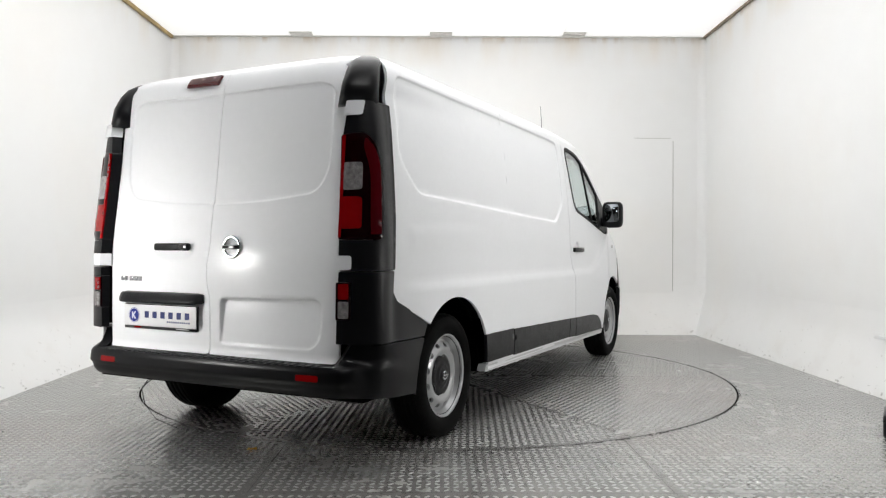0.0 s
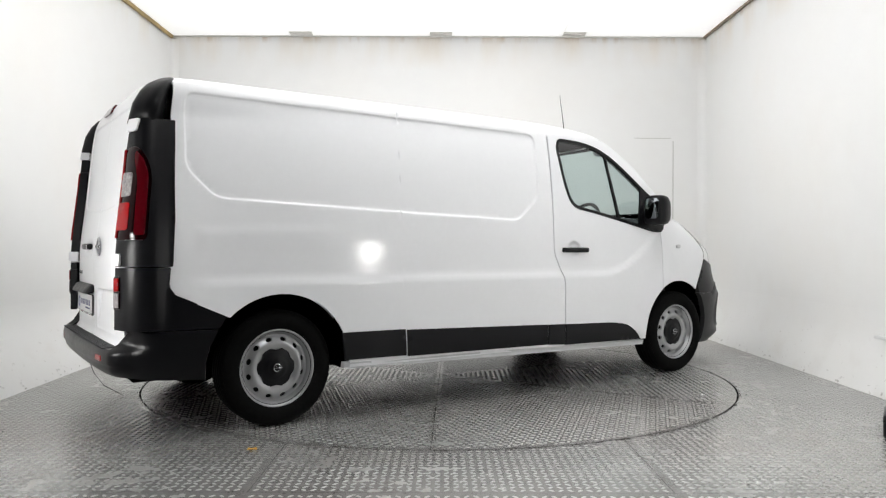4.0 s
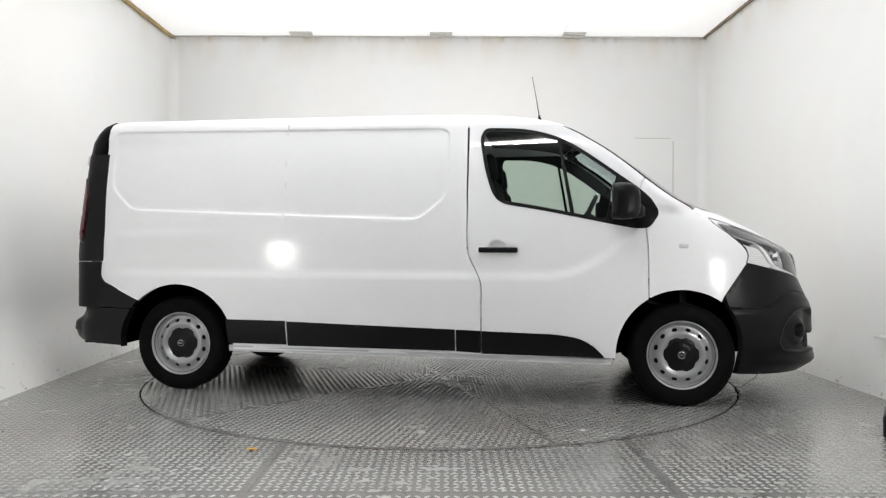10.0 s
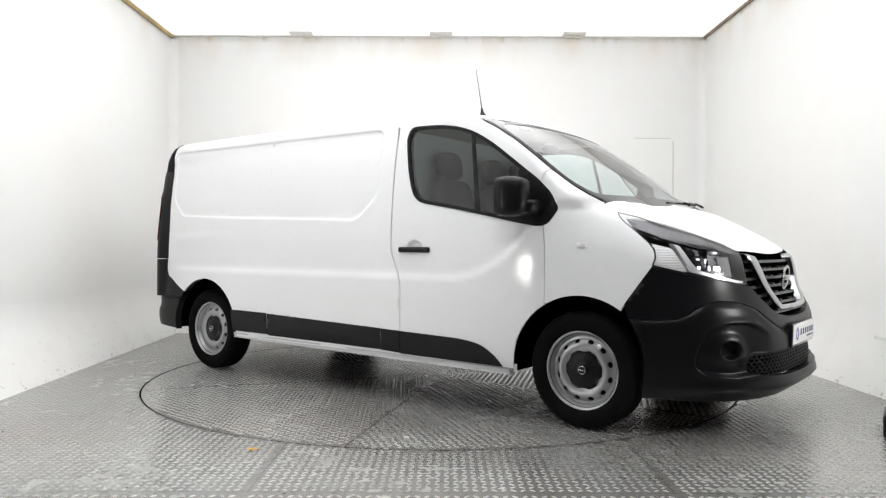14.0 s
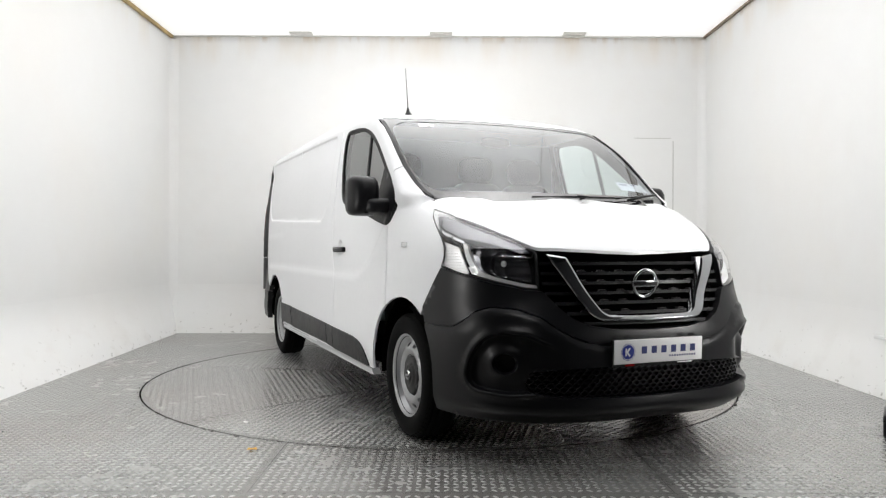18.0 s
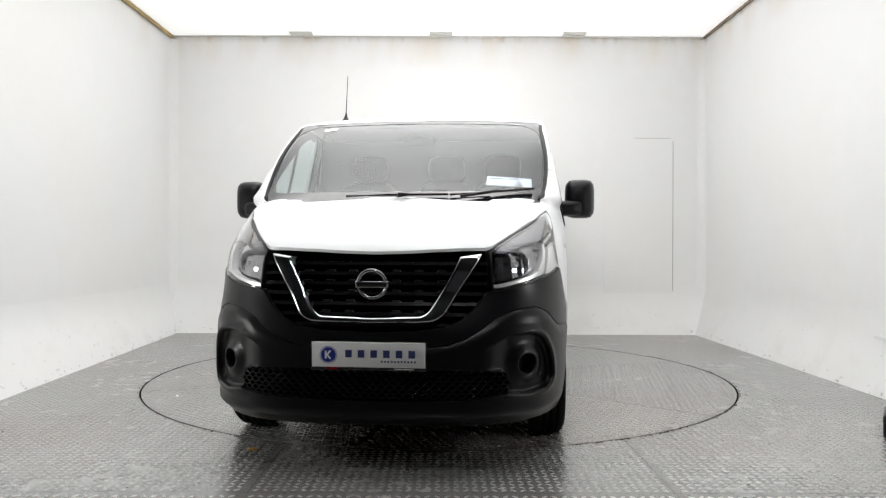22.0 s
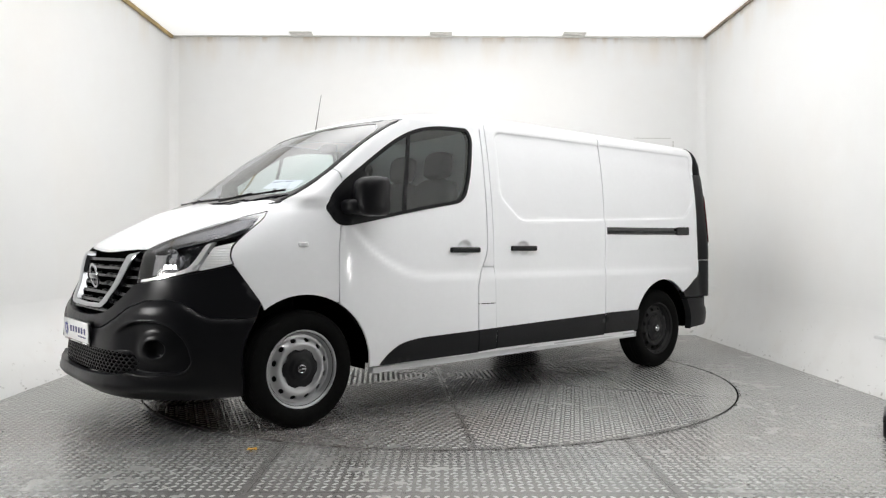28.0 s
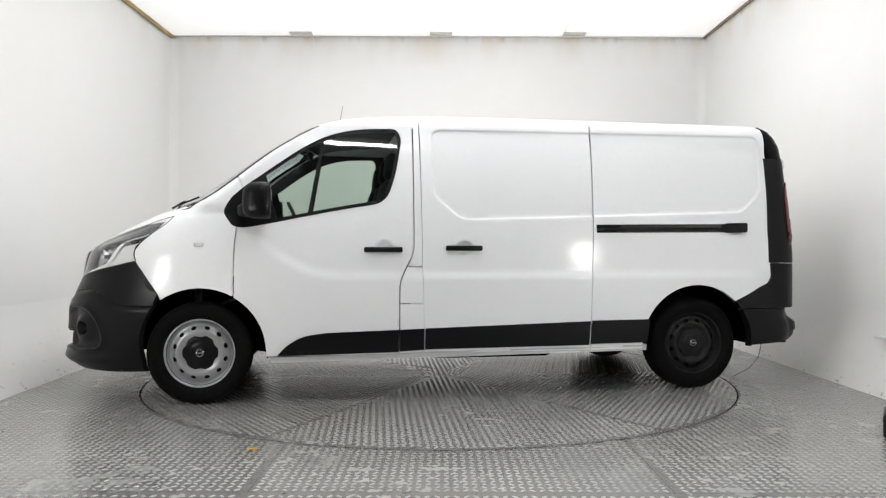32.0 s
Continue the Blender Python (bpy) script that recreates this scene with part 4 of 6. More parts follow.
def shell(sections, sides=28):
    """A closed form through rounded-box sections: (x, cy, cz, half width, half height, power)."""
    bm = bmesh.new()
    rings = []
    for x, cy, cz, w, h, n in sections:
        ring = []
        for t in np.linspace(0, 2 * math.pi, sides, False):
            c, s = math.cos(t), math.sin(t)
            k = (abs(c) ** n + abs(s) ** n) ** (-1 / n)
            ring.append(bm.verts.new((x, cy + w * k * c, cz + h * k * s)))
        rings.append(ring)
    for a, b in zip(rings, rings[1:]):
        for i in range(sides):
            bm.faces.new((a[i], a[(i + 1) % sides], b[(i + 1) % sides], b[i]))
    bm.faces.new(rings[0][::-1])
    bm.faces.new(rings[-1])
    bmesh.ops.recalc_face_normals(bm, faces=bm.faces)
    return bm


def build_outside():
    Y = lambda x, z: float(half(x, z))
    for sg in (1, -1):
        ym = 1.043
        house = part("door_mirror", shell([(1.292, sg * ym, 1.333, 0.072, 0.100, 5), (1.296, sg * ym, 1.333, 0.087, 0.114, 5), (1.36, sg * ym, 1.333, 0.088, 0.118, 5), (1.415, sg * (ym - 0.004), 1.332, 0.079, 0.112, 4.5), (1.448, sg * (ym - 0.008), 1.330, 0.066, 0.097, 4), (1.466, sg * (ym - 0.010), 1.328, 0.042, 0.066, 3), (1.470, sg * (ym - 0.010), 1.332, 0.015, 0.03, 2)]), PLASTIC, van, "black plastic door mirror")
        part("mirror_glass", shell([(1.288, sg * ym, 1.345, 0.064, 0.080, 6), (1.293, sg * ym, 1.345, 0.066, 0.082, 6)]), MIRROR, house)
        part("mirror_arm", shell([(1.335, sg * 0.985, 1.266, 0.085, 0.036, 4), (1.40, sg * 0.985, 1.272, 0.096, 0.046, 4), (1.480, sg * 0.965, 1.272, 0.078, 0.042, 4), (1.502, sg * 0.955, 1.270, 0.058, 0.030, 3), (1.506, sg * 0.950, 1.270, 0.03, 0.015, 3)]), PLASTIC, house)
        part("mirror_joint", block(0.006, 0.16, 0.086, 0.002), GLOSS, house, m=pose(1.447, sg * 0.978, 1.272))
        # door handles
        h = part("door_handle", block(0.262, 0.024, 0.036, 0.010, 3), PLASTIC, van, "black door handle", m=pose(0.552, sg * (Y(0.55, 1.015) + 0.010), 1.0165))
        part("handle_lip", block(0.20, 0.004, 0.006, 0.001), GLOSS, h, m=pose(0, sg * 0.0125, 0.010))
        part("side_indicator", shell([(1.725, sg * (Y(1.725, 1.047) + 0.001), 1.047, 0.004, 0.010, 3), (1.735, sg * (Y(1.735, 1.047) + 0.003), 1.047, 0.007, 0.015, 3), (1.775, sg * (Y(1.775, 1.047) + 0.003), 1.047, 0.007, 0.015, 3), (1.785, sg * (Y(1.785, 1.047) + 0.001), 1.047, 0.004, 0.010, 3)], 16), CLEAR, van, "clear side indicator")
    h = part("door_handle", block(0.258, 0.024, 0.036, 0.010, 3), PLASTIC, van, "black sliding door handle", m=pose(-0.005, Y(0, 1.015) + 0.010, 1.028))
    part("handle_lip", block(0.20, 0.004, 0.006, 0.001), GLOSS, h, m=pose(0, 0.0125, 0.010))
    # sliding door rail on the left side
    rail = rounded([(-2.13, 1.152, 0.004), (-0.968, 1.140, 0.004), (-0.966, 1.198, 0.004), (-2.13, 1.212, 0.004)], 0.004, 0.03)
    panel("slide_rail", rail, on_side, GLOSS, van, "black sliding door rail", both=False, gap=0, lift=lambda P: 0.004 + waist(P[:, 0], P[:, 1]), step=0.03, skirt=0.01)
    lip = rounded([(-1.95, 1.164, 0.002), (-0.97, 1.152, 0.002), (-0.97, 1.172, 0.002), (-1.95, 1.184, 0.002)], 0.002, 0.03)
    panel("rail_lip", lip, on_side, PLASTIC, van, both=False, gap=0, lift=lambda P: 0.009 + waist(P[:, 0], P[:, 1]), step=0.03, skirt=0.008)
    cap = rounded([(-2.142, 1.150, 0.015), (-1.965, 1.145, 0.012), (-1.945, 1.16, 0.01), (-1.945, 1.200, 0.01), (-1.965, 1.216, 0.012), (-2.142, 1.221, 0.015)], 0.012, 0.02)
    panel("rail_cap", cap, on_side, PLASTIC, van, both=False, gap=0, lift=lambda P: 0.020 + waist(P[:, 0], P[:, 1]), step=0.02, skirt=0.025)
    # aerial on the roof
    z = float(on_top(np.array([[0.82, -0.55]]), 0, 1.6)[0, 2])
    v, f = lathe([(0.0, 0.055), (0.007, 0.05), (0.010, 0.03), (0.020, 0.008), (0.026, 0.0), (0.026, -0.01)], 20)
    aerial = hang("aerial", mesh_of("aerial", [(a, -c, b) for a, b, c in v], f), PLASTIC, van, "black roof aerial", pose(0.82, -0.553, z, 0, -8, 0))
    part("whip", tube([(0, 0, 0.04), (-0.004, 0, 0.18), (-0.010, 0, 0.33)], [0.0035, 0.0026, 0.0018]), PLASTIC, aerial)
    # wipers on the windscreen
    def glass(y, z, off):
        x = bisect(lambda q: half(q, np.array([z])) > abs(y), np.array([0.0]), np.array([3.0]))[0]
        return (float(x) + off, y, z + off * 0.5)
    for blade, arm in ((((-0.27, 1.303), (-0.05, 1.309), (0.29, 1.313)), ((0.02, 1.294), (0.08, 1.306), (0.02, 1.311))), (((0.30, 1.311), (0.52, 1.330), (0.755, 1.357)), ((0.36, 1.296), (0.50, 1.320), (0.56, 1.335)))):
        w = part("wiper", tube([glass(y, z, 0.018) for y, z in blade], 0.0065, 6), SEAL, van, "black windscreen wiper")
        part("wiper_arm", tube([glass(y, z, 0.026) for y, z in arm], 0.008, 6), SEAL, w)


def build_cab():
    door = rounded([(0.38, 1.85, 0), (0.95, 1.85, 0), (1.10, 1.78, 0), (1.30, 1.64, 0), (1.47, 1.50, 0), (1.50, 0.84, 0), (1.36, 0.72, 0), (1.27, 0.58, 0), (1.24, 0.45, 0), (0.47, 0.45, 0), (0.47, 0.80, 0), (0.38, 1.0, 0)], 0.02, 0.05)
    hole = inset(rounded(WINDOW, 0.05, 0.04), 0.018)
    panel("door_trim", door, on_side, LINING, van, "dark grey inner door trim", [hole], gap=0, lift=-0.045, step=0.06, skirt=0.0)
    # bulkhead, floor, headlining, dashboard
    part("bulkhead", block(0.02, 1.70, 1.40, 0.0, at=(0.36, 0, 1.14)), BULKHEAD, van, "grey steel bulkhead behind the seats", smooth=False)
    part("cab_floor", block(0.9, 1.74, 0.05, at=(0.80, 0, 0.47)), VOID, van, smooth=False)
    lin = rounded([(0.37, 0.72, 0), (0.98, 0.72, 0), (1.06, 0.4, 0), (1.08, 0, 0), (1.06, -0.4, 0), (0.98, -0.72, 0), (0.37, -0.72, 0)], 0, 0.08)
    panel("headlining", lin, lambda P, d=0.0: on_top(P, d + 0.035, 1.6), LINING, van, "dark headlining", both=False, step=0.1, gap=0, skirt=0)
    dash = bmesh.new()
    prof = [(1.86, 1.00), (1.88, 1.22), (1.70, 1.245), (1.50, 1.255), (1.38, 1.22), (1.30, 1.10), (1.33, 0.90), (1.45, 0.70), (1.86, 0.60)]
    ys = np.linspace(-0.80, 0.80, 22)
    rows = []
    for y in ys:
        hump = 0.045 * math.exp(-((y + 0.42) / 0.16) ** 4)
        k = 1 - 0.06 * (abs(y) / 0.8) ** 4
        rows.append([dash.verts.new((x * k if x > 1.5 else x, y, z + (hump if z > 1.15 else 0))) for x, z in prof])
    for a, b in zip(rows, rows[1:]):
        for i in range(len(prof)):
            j = (i + 1) % len(prof)
            dash.faces.new((a[i], a[j], b[j], b[i]))
    part("dashboard", dash, LINING, van, "dark grey dashboard")
    part("dash_screen", block(0.02, 0.22, 0.13, 0.01), GLOSS, van, m=pose(1.318, 0.0, 1.12, 0, -10, 0))
    # steering wheel on the right
    v, f = [], []
    n, k = 40, 8
    for i in range(n):
        a = 2 * math.pi * i / n
        for j in range(k):
            b = 2 * math.pi * j / k
            rr = 0.185 + 0.015 * math.cos(b)
            v.append((0.015 * math.sin(b), rr * math.cos(a), rr * math.sin(a)))
    for i in range(n):
        for j in range(k):
            f.append((i * k + j, i * k + (j + 1) % k, (i + 1) % n * k + (j + 1) % k, (i + 1) % n * k + j))
    sw = hang("steering_wheel", mesh_of("steering_wheel", v, f), LINING, van, "black steering wheel", pose(1.14, -0.42, 1.235, 0, 26, 0))
    part("wheel_hub", shell([(-0.02, 0, 0, 0.07, 0.06, 3), (0.02, 0, 0, 0.075, 0.065, 3), (0.12, 0, 0, 0.04, 0.04, 2)], 16), LINING, sw)
    for a in (0, 180, 270):
        part("spoke", block(0.018, 0.13, 0.035, 0.006), LINING, sw, m=pose(0, 0, 0, a, 0, 0) @ pose(0.0, 0.11, 0))
    # three seats with headrests
    for y in (-0.45, 0.13, 0.55):
        s = part("cab_seat", shell([(0.55, y, 0.80, 0.19, 0.09, 4), (0.62, y, 0.80, 0.22, 0.11, 4), (0.98, y, 0.82, 0.22, 0.10, 4), (1.04, y, 0.82, 0.19, 0.07, 3)]), TEXTILE, van, "dark cloth cab seat")
        back = shell([(-0.055, 0, 0, 0.19, 0.30, 5), (-0.03, 0, 0, 0.22, 0.33, 5), (0.035, 0, 0, 0.22, 0.33, 5), (0.065, 0, 0, 0.18, 0.29, 4)])
        part("seat_back", back, TEXTILE, s, m=pose(0.53, y, 1.19, 0, -12, 0))
        part("headrest", shell([(-0.045, 0, 0, 0.10, 0.075, 3.5), (-0.02, 0, 0, 0.135, 0.098, 3.5), (0.03, 0, 0, 0.135, 0.098, 3.5), (0.055, 0, 0, 0.10, 0.07, 3.5)]), TEXTILE, s, m=pose(0.45, y, 1.615, 0, -8, 0))
        part("seat_base", block(0.40, 0.38, 0.25, 0.02), LINING, s, m=pose(0.78, y, 0.60))
    # a paper leaning behind the screen and a sticker at its top
    def on_screen(P, deep=0.0):
        y, z = P.T
        x = bisect(lambda q: half(q, z) > np.abs(y), np.full(len(P), 0.0), np.full(len(P), 3.0))
        return np.stack([x - deep, y, z], 1)
    sheet = rounded([(0.485, 1.388, 0), (0.745, 1.376, 0), (0.745, 1.432, 0), (0.490, 1.446, 0)], 0, 0.04)
    sheet = panel("paper", sheet, on_screen, PLATE, van, "white paper sheet behind the windscreen", both=False, gap=0, lift=-0.016, step=0.04, skirt=0.002)[0]
    for y, z, w in ((0.545, 1.428, 0.07), (0.64, 1.428, 0.06)):
        q = rounded([(y - w / 2, z - 0.003, 0), (y + w / 2, z - 0.003, 0), (y + w / 2, z + 0.003, 0), (y - w / 2, z + 0.003, 0)], 0, 0.03)
        panel("mark", q, on_screen, INK, sheet, both=False, gap=0, lift=-0.0145, step=0.04, skirt=0.0)
    st = rounded([(-0.615, 1.792, 0.006), (-0.525, 1.795, 0.006), (-0.520, 1.822, 0.006), (-0.610, 1.820, 0.006)], 0.004, 0.02)
    panel("sticker", st, on_screen, PLATE, van, "small white sticker on the windscreen", both=False, gap=0, lift=-0.006, step=0.03, skirt=0.001)
    part("interior_mirror", shell([(1.02, 0.0, 1.745, 0.10, 0.028, 3), (1.045, 0.0, 1.745, 0.11, 0.034, 3), (1.065, 0.0, 1.745, 0.08, 0.022, 3)], 16), LINING, van)


build_outside()
build_cab()


# ---------------------------------------------------------------- the van's nose
def both_ways(half_loop, axis=AXIS):
    """The left half of an outline, from the middle and back to it, with its mirror image."""
    h = about(half_loop, axis)
    return h + [(-p[0], *p[1:]) for p in h[-2:0:-1]]


def closed_two(half_loop, axis=AXIS):
    """As both_ways, for half outlines that start and end on the middle line."""
    h = about(half_loop, axis)
    inner = [p for p in h if abs(p[0]) > 1e-6]
    return h + [(-p[0], *p[1:]) for p in inner[::-1]]


CREASE = [(2.034, 0.918, 0.650), (2.13, 0.90, 0.643), (2.27, 0.868, 0.650), (2.34, 0.843, 0.684), (2.39, 0.805, 0.730), (2.455, 0.752, 0.754), (2.54, 0.66, 0.745), (2.60, 0.57, 0.710),
          (2.64, 0.50, 0.655), (2.664, 0.433, 0.618), (2.68, 0.36, 0.592), (2.684, 0.261, 0.579), (2.69, 0.0, 0.575)]
GRILLE = [(2.678, 0.0, 0.645), (2.673, 0.211, 0.652), (2.662, 0.348, 0.672), (2.636, 0.419, 0.706), (2.607, 0.474, 0.755), (2.562, 0.532, 0.826)]
LAMP_LOW = [(2.557, 0.553, 0.832), (2.53, 0.612, 0.835), (2.495, 0.665, 0.850), (2.443, 0.727, 0.864), (2.31, 0.82, 0.896), (2.15, 0.88, 0.935)]


def build_nose():
    crease_s = np.array([(p[0], p[1]) for p in about(CREASE)])
    order = np.argsort(crease_s[:, 0])
    pod = rounded(about([(2.456, 0.784, 0.618, 0.03), (2.517, 0.732, 0.640, 0.03), (2.595, 0.640, 0.636, 0.03), (2.633, 0.556, 0.596, 0.04), (2.66, 0.460, 0.545, 0.03), (2.665, 0.450, 0.470, 0.02), (2.615, 0.600, 0.466, 0.01), (2.612, 0.605, 0.370, 0.01),
                         (2.53, 0.711, 0.354, 0.02), (2.391, 0.814, 0.368, 0.03), (2.355, 0.836, 0.42, 0.04), (2.383, 0.825, 0.536, 0.06)]), 0.03, 0.03)
    fog = np.array(about([(2.528, 0.722, 0.493)])[0])

    def shape_low(P):
        s, z = np.abs(P[:, 0]), P[:, 1]
        edge = np.interp(s, crease_s[order, 0], crease_s[order, 1])
        lift = 0.013 * smoothstep((edge - z - 0.001) / 0.012)
        Q = np.stack([s, z], 1)
        d = distance(Q, pod)
        fade = smoothstep((s - fog[0] + 0.21) / 0.13)
        lift = lift + fade * (0.011 * np.exp(-((d + 0.009) / 0.011) ** 2) - 0.040 * smoothstep(d / 0.012))
        r = np.hypot(s - fog[0], (z - fog[1]) * 1.0)
        lift = lift + 0.022 * smoothstep((0.105 - r) / 0.055) - 0.065 * smoothstep((0.049 - r) / 0.008)
        lift = lift + 0.020 * np.exp(-((z - 0.288) / 0.032) ** 2) * smoothstep((0.98 - s) / 0.3)
        return lift

    ring = lambda r: np.array([(fog[0] + r * math.cos(a), fog[1] + r * math.sin(a)) for a in np.linspace(0, 2 * math.pi, 40, False)])
    other = lambda q: (q * (-1, 1))[::-1]
    lines = [(pod, (-0.014, -0.006, 0.0, 0.005, 0.011, 0.016)), (other(pod), (-0.014, -0.006, 0.0, 0.005, 0.011, 0.016))]
    for q in (ring(0.049), other(ring(0.049))):
        lines.append((q, (-0.006, -0.002, 0.001, 0.004, 0.008)))
    upper = closed_two(GRILLE + LAMP_LOW + [(2.012, 0.925, 0.728)] + CREASE)
    panel("front_bumper_upper", rounded([(*p[:2], 0.006) for p in upper], 0.006, 0.03), on_front, CLAD, van, "black textured plastic front bumper, upper half", both=False, lift=0.005, step=0.03, gap=0.0025, skirt=0.03)
    arch = [(2.066, 0.92, 0.60), (2.094, 0.91, 0.53), (2.108, 0.90, 0.45), (2.112, 0.90, 0.37), (2.106, 0.90, 0.29)]
    low_loop = CREASE[::-1] + arch + [(2.10, 0.88, 0.218), (2.30, 0.83, 0.212), (2.52, 0.66, 0.212), (2.62, 0.40, 0.215), (2.65, 0.0, 0.218)]
    mesh_hole = closed_two([(2.69, 0.0, 0.478, 0), (2.69, 0.30, 0.480, 0), (2.645, 0.536, 0.474, 0.02), (2.600, 0.630, 0.462, 0.03), (2.592, 0.645, 0.375, 0.03), (2.655, 0.528, 0.352, 0.05), (2.704, 0.234, 0.340, 0.1), (2.707, 0.0, 0.336, 0)])
    hole = rounded(mesh_hole, 0.02, 0.03)
    panel("front_bumper_lower", rounded([(*p[:2], 0.006) for p in closed_two(low_loop)], 0.006, 0.03), on_front, CLAD, van, "black textured plastic front bumper with blank fog lamp pods", [hole], both=False, step=0.021,
          lift=shape_low, gap=0.001, skirt=0.035, trace=lines, fine=[(fog[0], fog[1], 0.16, 0.15, 0.0105), (-fog[0], fog[1], 0.16, 0.15, 0.0105)])
    # the mesh in the lower opening
    for name, dz, lift in (("mesh_backing", 0.02, -0.07),):
        panel(name, inset(hole, -0.02), on_front, VOID, van, both=False, lift=lift, gap=0, step=0.08, skirt=0.0)
    bars = bmesh.new()
    lo, hi = hole.min(0), hole.max(0)
    rows = np.arange(0.350, 0.478, 0.0185)
    for k, z in enumerate(rows):
        ss = np.arange(lo[0] - 0.01, hi[0] + 0.012, 0.017)
        for zz, amp in ((z, 0.006),):
            up = np.stack([ss, zz + amp * np.where((np.arange(len(ss)) // 1 + k) % 2, 1, -1)], 1)
            a = on_front(up + [0, 0.0032], 0.022)
            b = on_front(up - [0, 0.0032], 0.022)
            c = on_front(up + [0, 0.0032], 0.045)
            ok = distance(up, hole) > -0.012
            va, vb, vc = ([bars.verts.new(p) for p in q] for q in (a, b, c))
            for i in range(len(ss) - 1):
                if ok[i] and ok[i + 1]:
                    bars.faces.new((va[i], va[i + 1], vb[i + 1], vb[i]))
                    bars.faces.new((vc[i], vc[i + 1], va[i + 1], va[i]))
        # short uprights between the waves
        if k < len(rows) - 1:
            for i, s in enumerate(ss):
                if (i + k) % 2 and distance(np.array([[s, z + 0.009]]), hole)[0] > -0.004:
                    q = on_front(np.array([(s - 0.0028, z + 0.004), (s + 0.0028, z + 0.004), (s + 0.0028, z + 0.0145), (s - 0.0028, z + 0.0145)]), 0.023)
                    bars.faces.new([bars.verts.new(p) for p in q])
    tagged(part("grille_mesh", bars, PLASTIC, van, "black plastic honeycomb mesh", smooth=False), kind="stuff")

    # the grille: dark backing, slats, chrome V and badge
    top = [(2.50, 0.524, 1.010), (2.529, 0.395, 1.003), (2.55, 0.0, 0.992)]
    g_loop = rounded([(*p[:2], 0.01) for p in closed_two(GRILLE + [(2.530, 0.532, 0.93)] + top)], 0.01, 0.03)
    panel("grille_backing", inset(g_loop, -0.012), on_front, VOID, van, both=False, lift=-0.06, gap=0, step=0.08, skirt=0.0)
    for z in np.arange(0.672, 0.985, 0.0465):
        line = np.stack([np.linspace(0, 0.75, 300), np.full(300, z + 0.004)], 1)
        ok = distance(line, g_loop) > -0.004
        if not ok.any():
            continue
        e = line[ok][-1, 0]
        slat = rounded([(-e, z - 0.002, 0), (e, z - 0.002, 0), (e, z + 0.013, 0), (-e, z + 0.013, 0)], 0, 0.04)
        panel("grille_slat", slat, on_front, SLAT, van, both=False, lift=-0.016, gap=0, step=0.03, skirt=0.035)
        glints = (0.10, 0.20, 0.30) if z < 0.95 else ()
        for gx in glints:
            for sg in (-1, 1):
                if distance(np.array([[gx, z + 0.02]]), g_loop)[0] > 0.03:
                    tick = rounded([(sg * gx - 0.022, z + 0.012, 0), (sg * gx + 0.022, z + 0.012, 0), (sg * gx + 0.016, z + 0.021, 0), (sg * gx - 0.016, z + 0.021, 0)], 0, 0.02)
                    panel("slat_rib", tick, on_front, PLASTIC, van, both=False, lift=-0.018, gap=0, step=0.03, skirt=0.02)
    vee = [(2.666, 0.0, 0.686, 0), (2.66, 0.20, 0.689, 0.05), (2.655, 0.290, 0.694, 0.025), (2.643, 0.332, 0.722, 0.02), (2.602, 0.378, 0.80, 0.05), (2.515, 0.500, 1.003, 0.004), (2.545, 0.404, 0.988, 0.004), (2.586, 0.337, 0.851, 0.05),
           (2.640, 0.268, 0.738, 0.015), (2.645, 0.235, 0.716, 0.015), (2.65, 0.0, 0.709, 0)]
    vl = rounded(closed_two(vee), 0.01, 0.02)
    panel("chrome_surround", vl, on_front, CHROME, van, "polished chrome V-shaped grille surround", both=False, gap=0, trace=[(vl, (0.0035, 0.007, 0.0085))], step=0.015, skirt=0.05, lift=lambda P: 0.008 + 0.008 * np.clip(distance(P, vl) / 0.007, 0, 1))
    build_badge(van, 0.066, pose(2.622, 0.0, 0.860, 0, 9, 0))

    # headlamps
    rear = [(2.15, 0.88, 0.940), (2.164, 0.872, 0.980), (2.152, 0.864, 1.032), (2.105, 0.858, 1.078), (2.027, 0.855, 1.138), (1.962, 0.85, 1.192), (1.938, 0.845, 1.238)]
    up = [(2.06, 0.79, 1.203), (2.132, 0.752, 1.168), (2.311, 0.665, 1.107), (2.433, 0.587, 1.054), (2.497, 0.535, 1.010), (2.530, 0.545, 0.93)]
    lamp_o = rounded([(*p[:2], 0.012) for p in about(LAMP_LOW + rear + up)], 0.012, 0.02)
    lamps = panel("headlamp", inset(lamp_o, -0.004), on_front, DARK_BEZEL, van, "clear glass headlamp with a chrome reflector and black bezel", gap=0, lift=-0.075, step=0.03, skirt=0.0)

    def both_lamps(name, outline, material, **more):
        made = panel(name, outline, on_front, material, None, **more)
        for ob, lamp in zip(made, lamps):
            ob.parent = lamp
        return made

    both_lamps("bezel", lamp_o, SEAL, holes=[inset(lamp_o, 0.007)], gap=0, lift=0.0, step=0.03, skirt=0.08)
    band = rounded(about([(1.955, 0.85, 1.222, 0.01), (2.06, 0.79, 1.198, 0.02), (2.132, 0.752, 1.163, 0.03), (2.311, 0.665, 1.102, 0.05), (2.433, 0.587, 1.050, 0.05), (2.492, 0.538, 1.010, 0.01), (2.48, 0.60, 1.000, 0.04), (2.36, 0.70, 1.052, 0.06), (2.25, 0.80, 1.072, 0.05), (2.10, 0.845, 1.120, 0.04), (1.985, 0.853, 1.190, 0.01)]), 0.02, 0.02)
    both_lamps("bezel_band", band, BAND, gap=0, lift=-0.012, step=0.025, skirt=0.03)
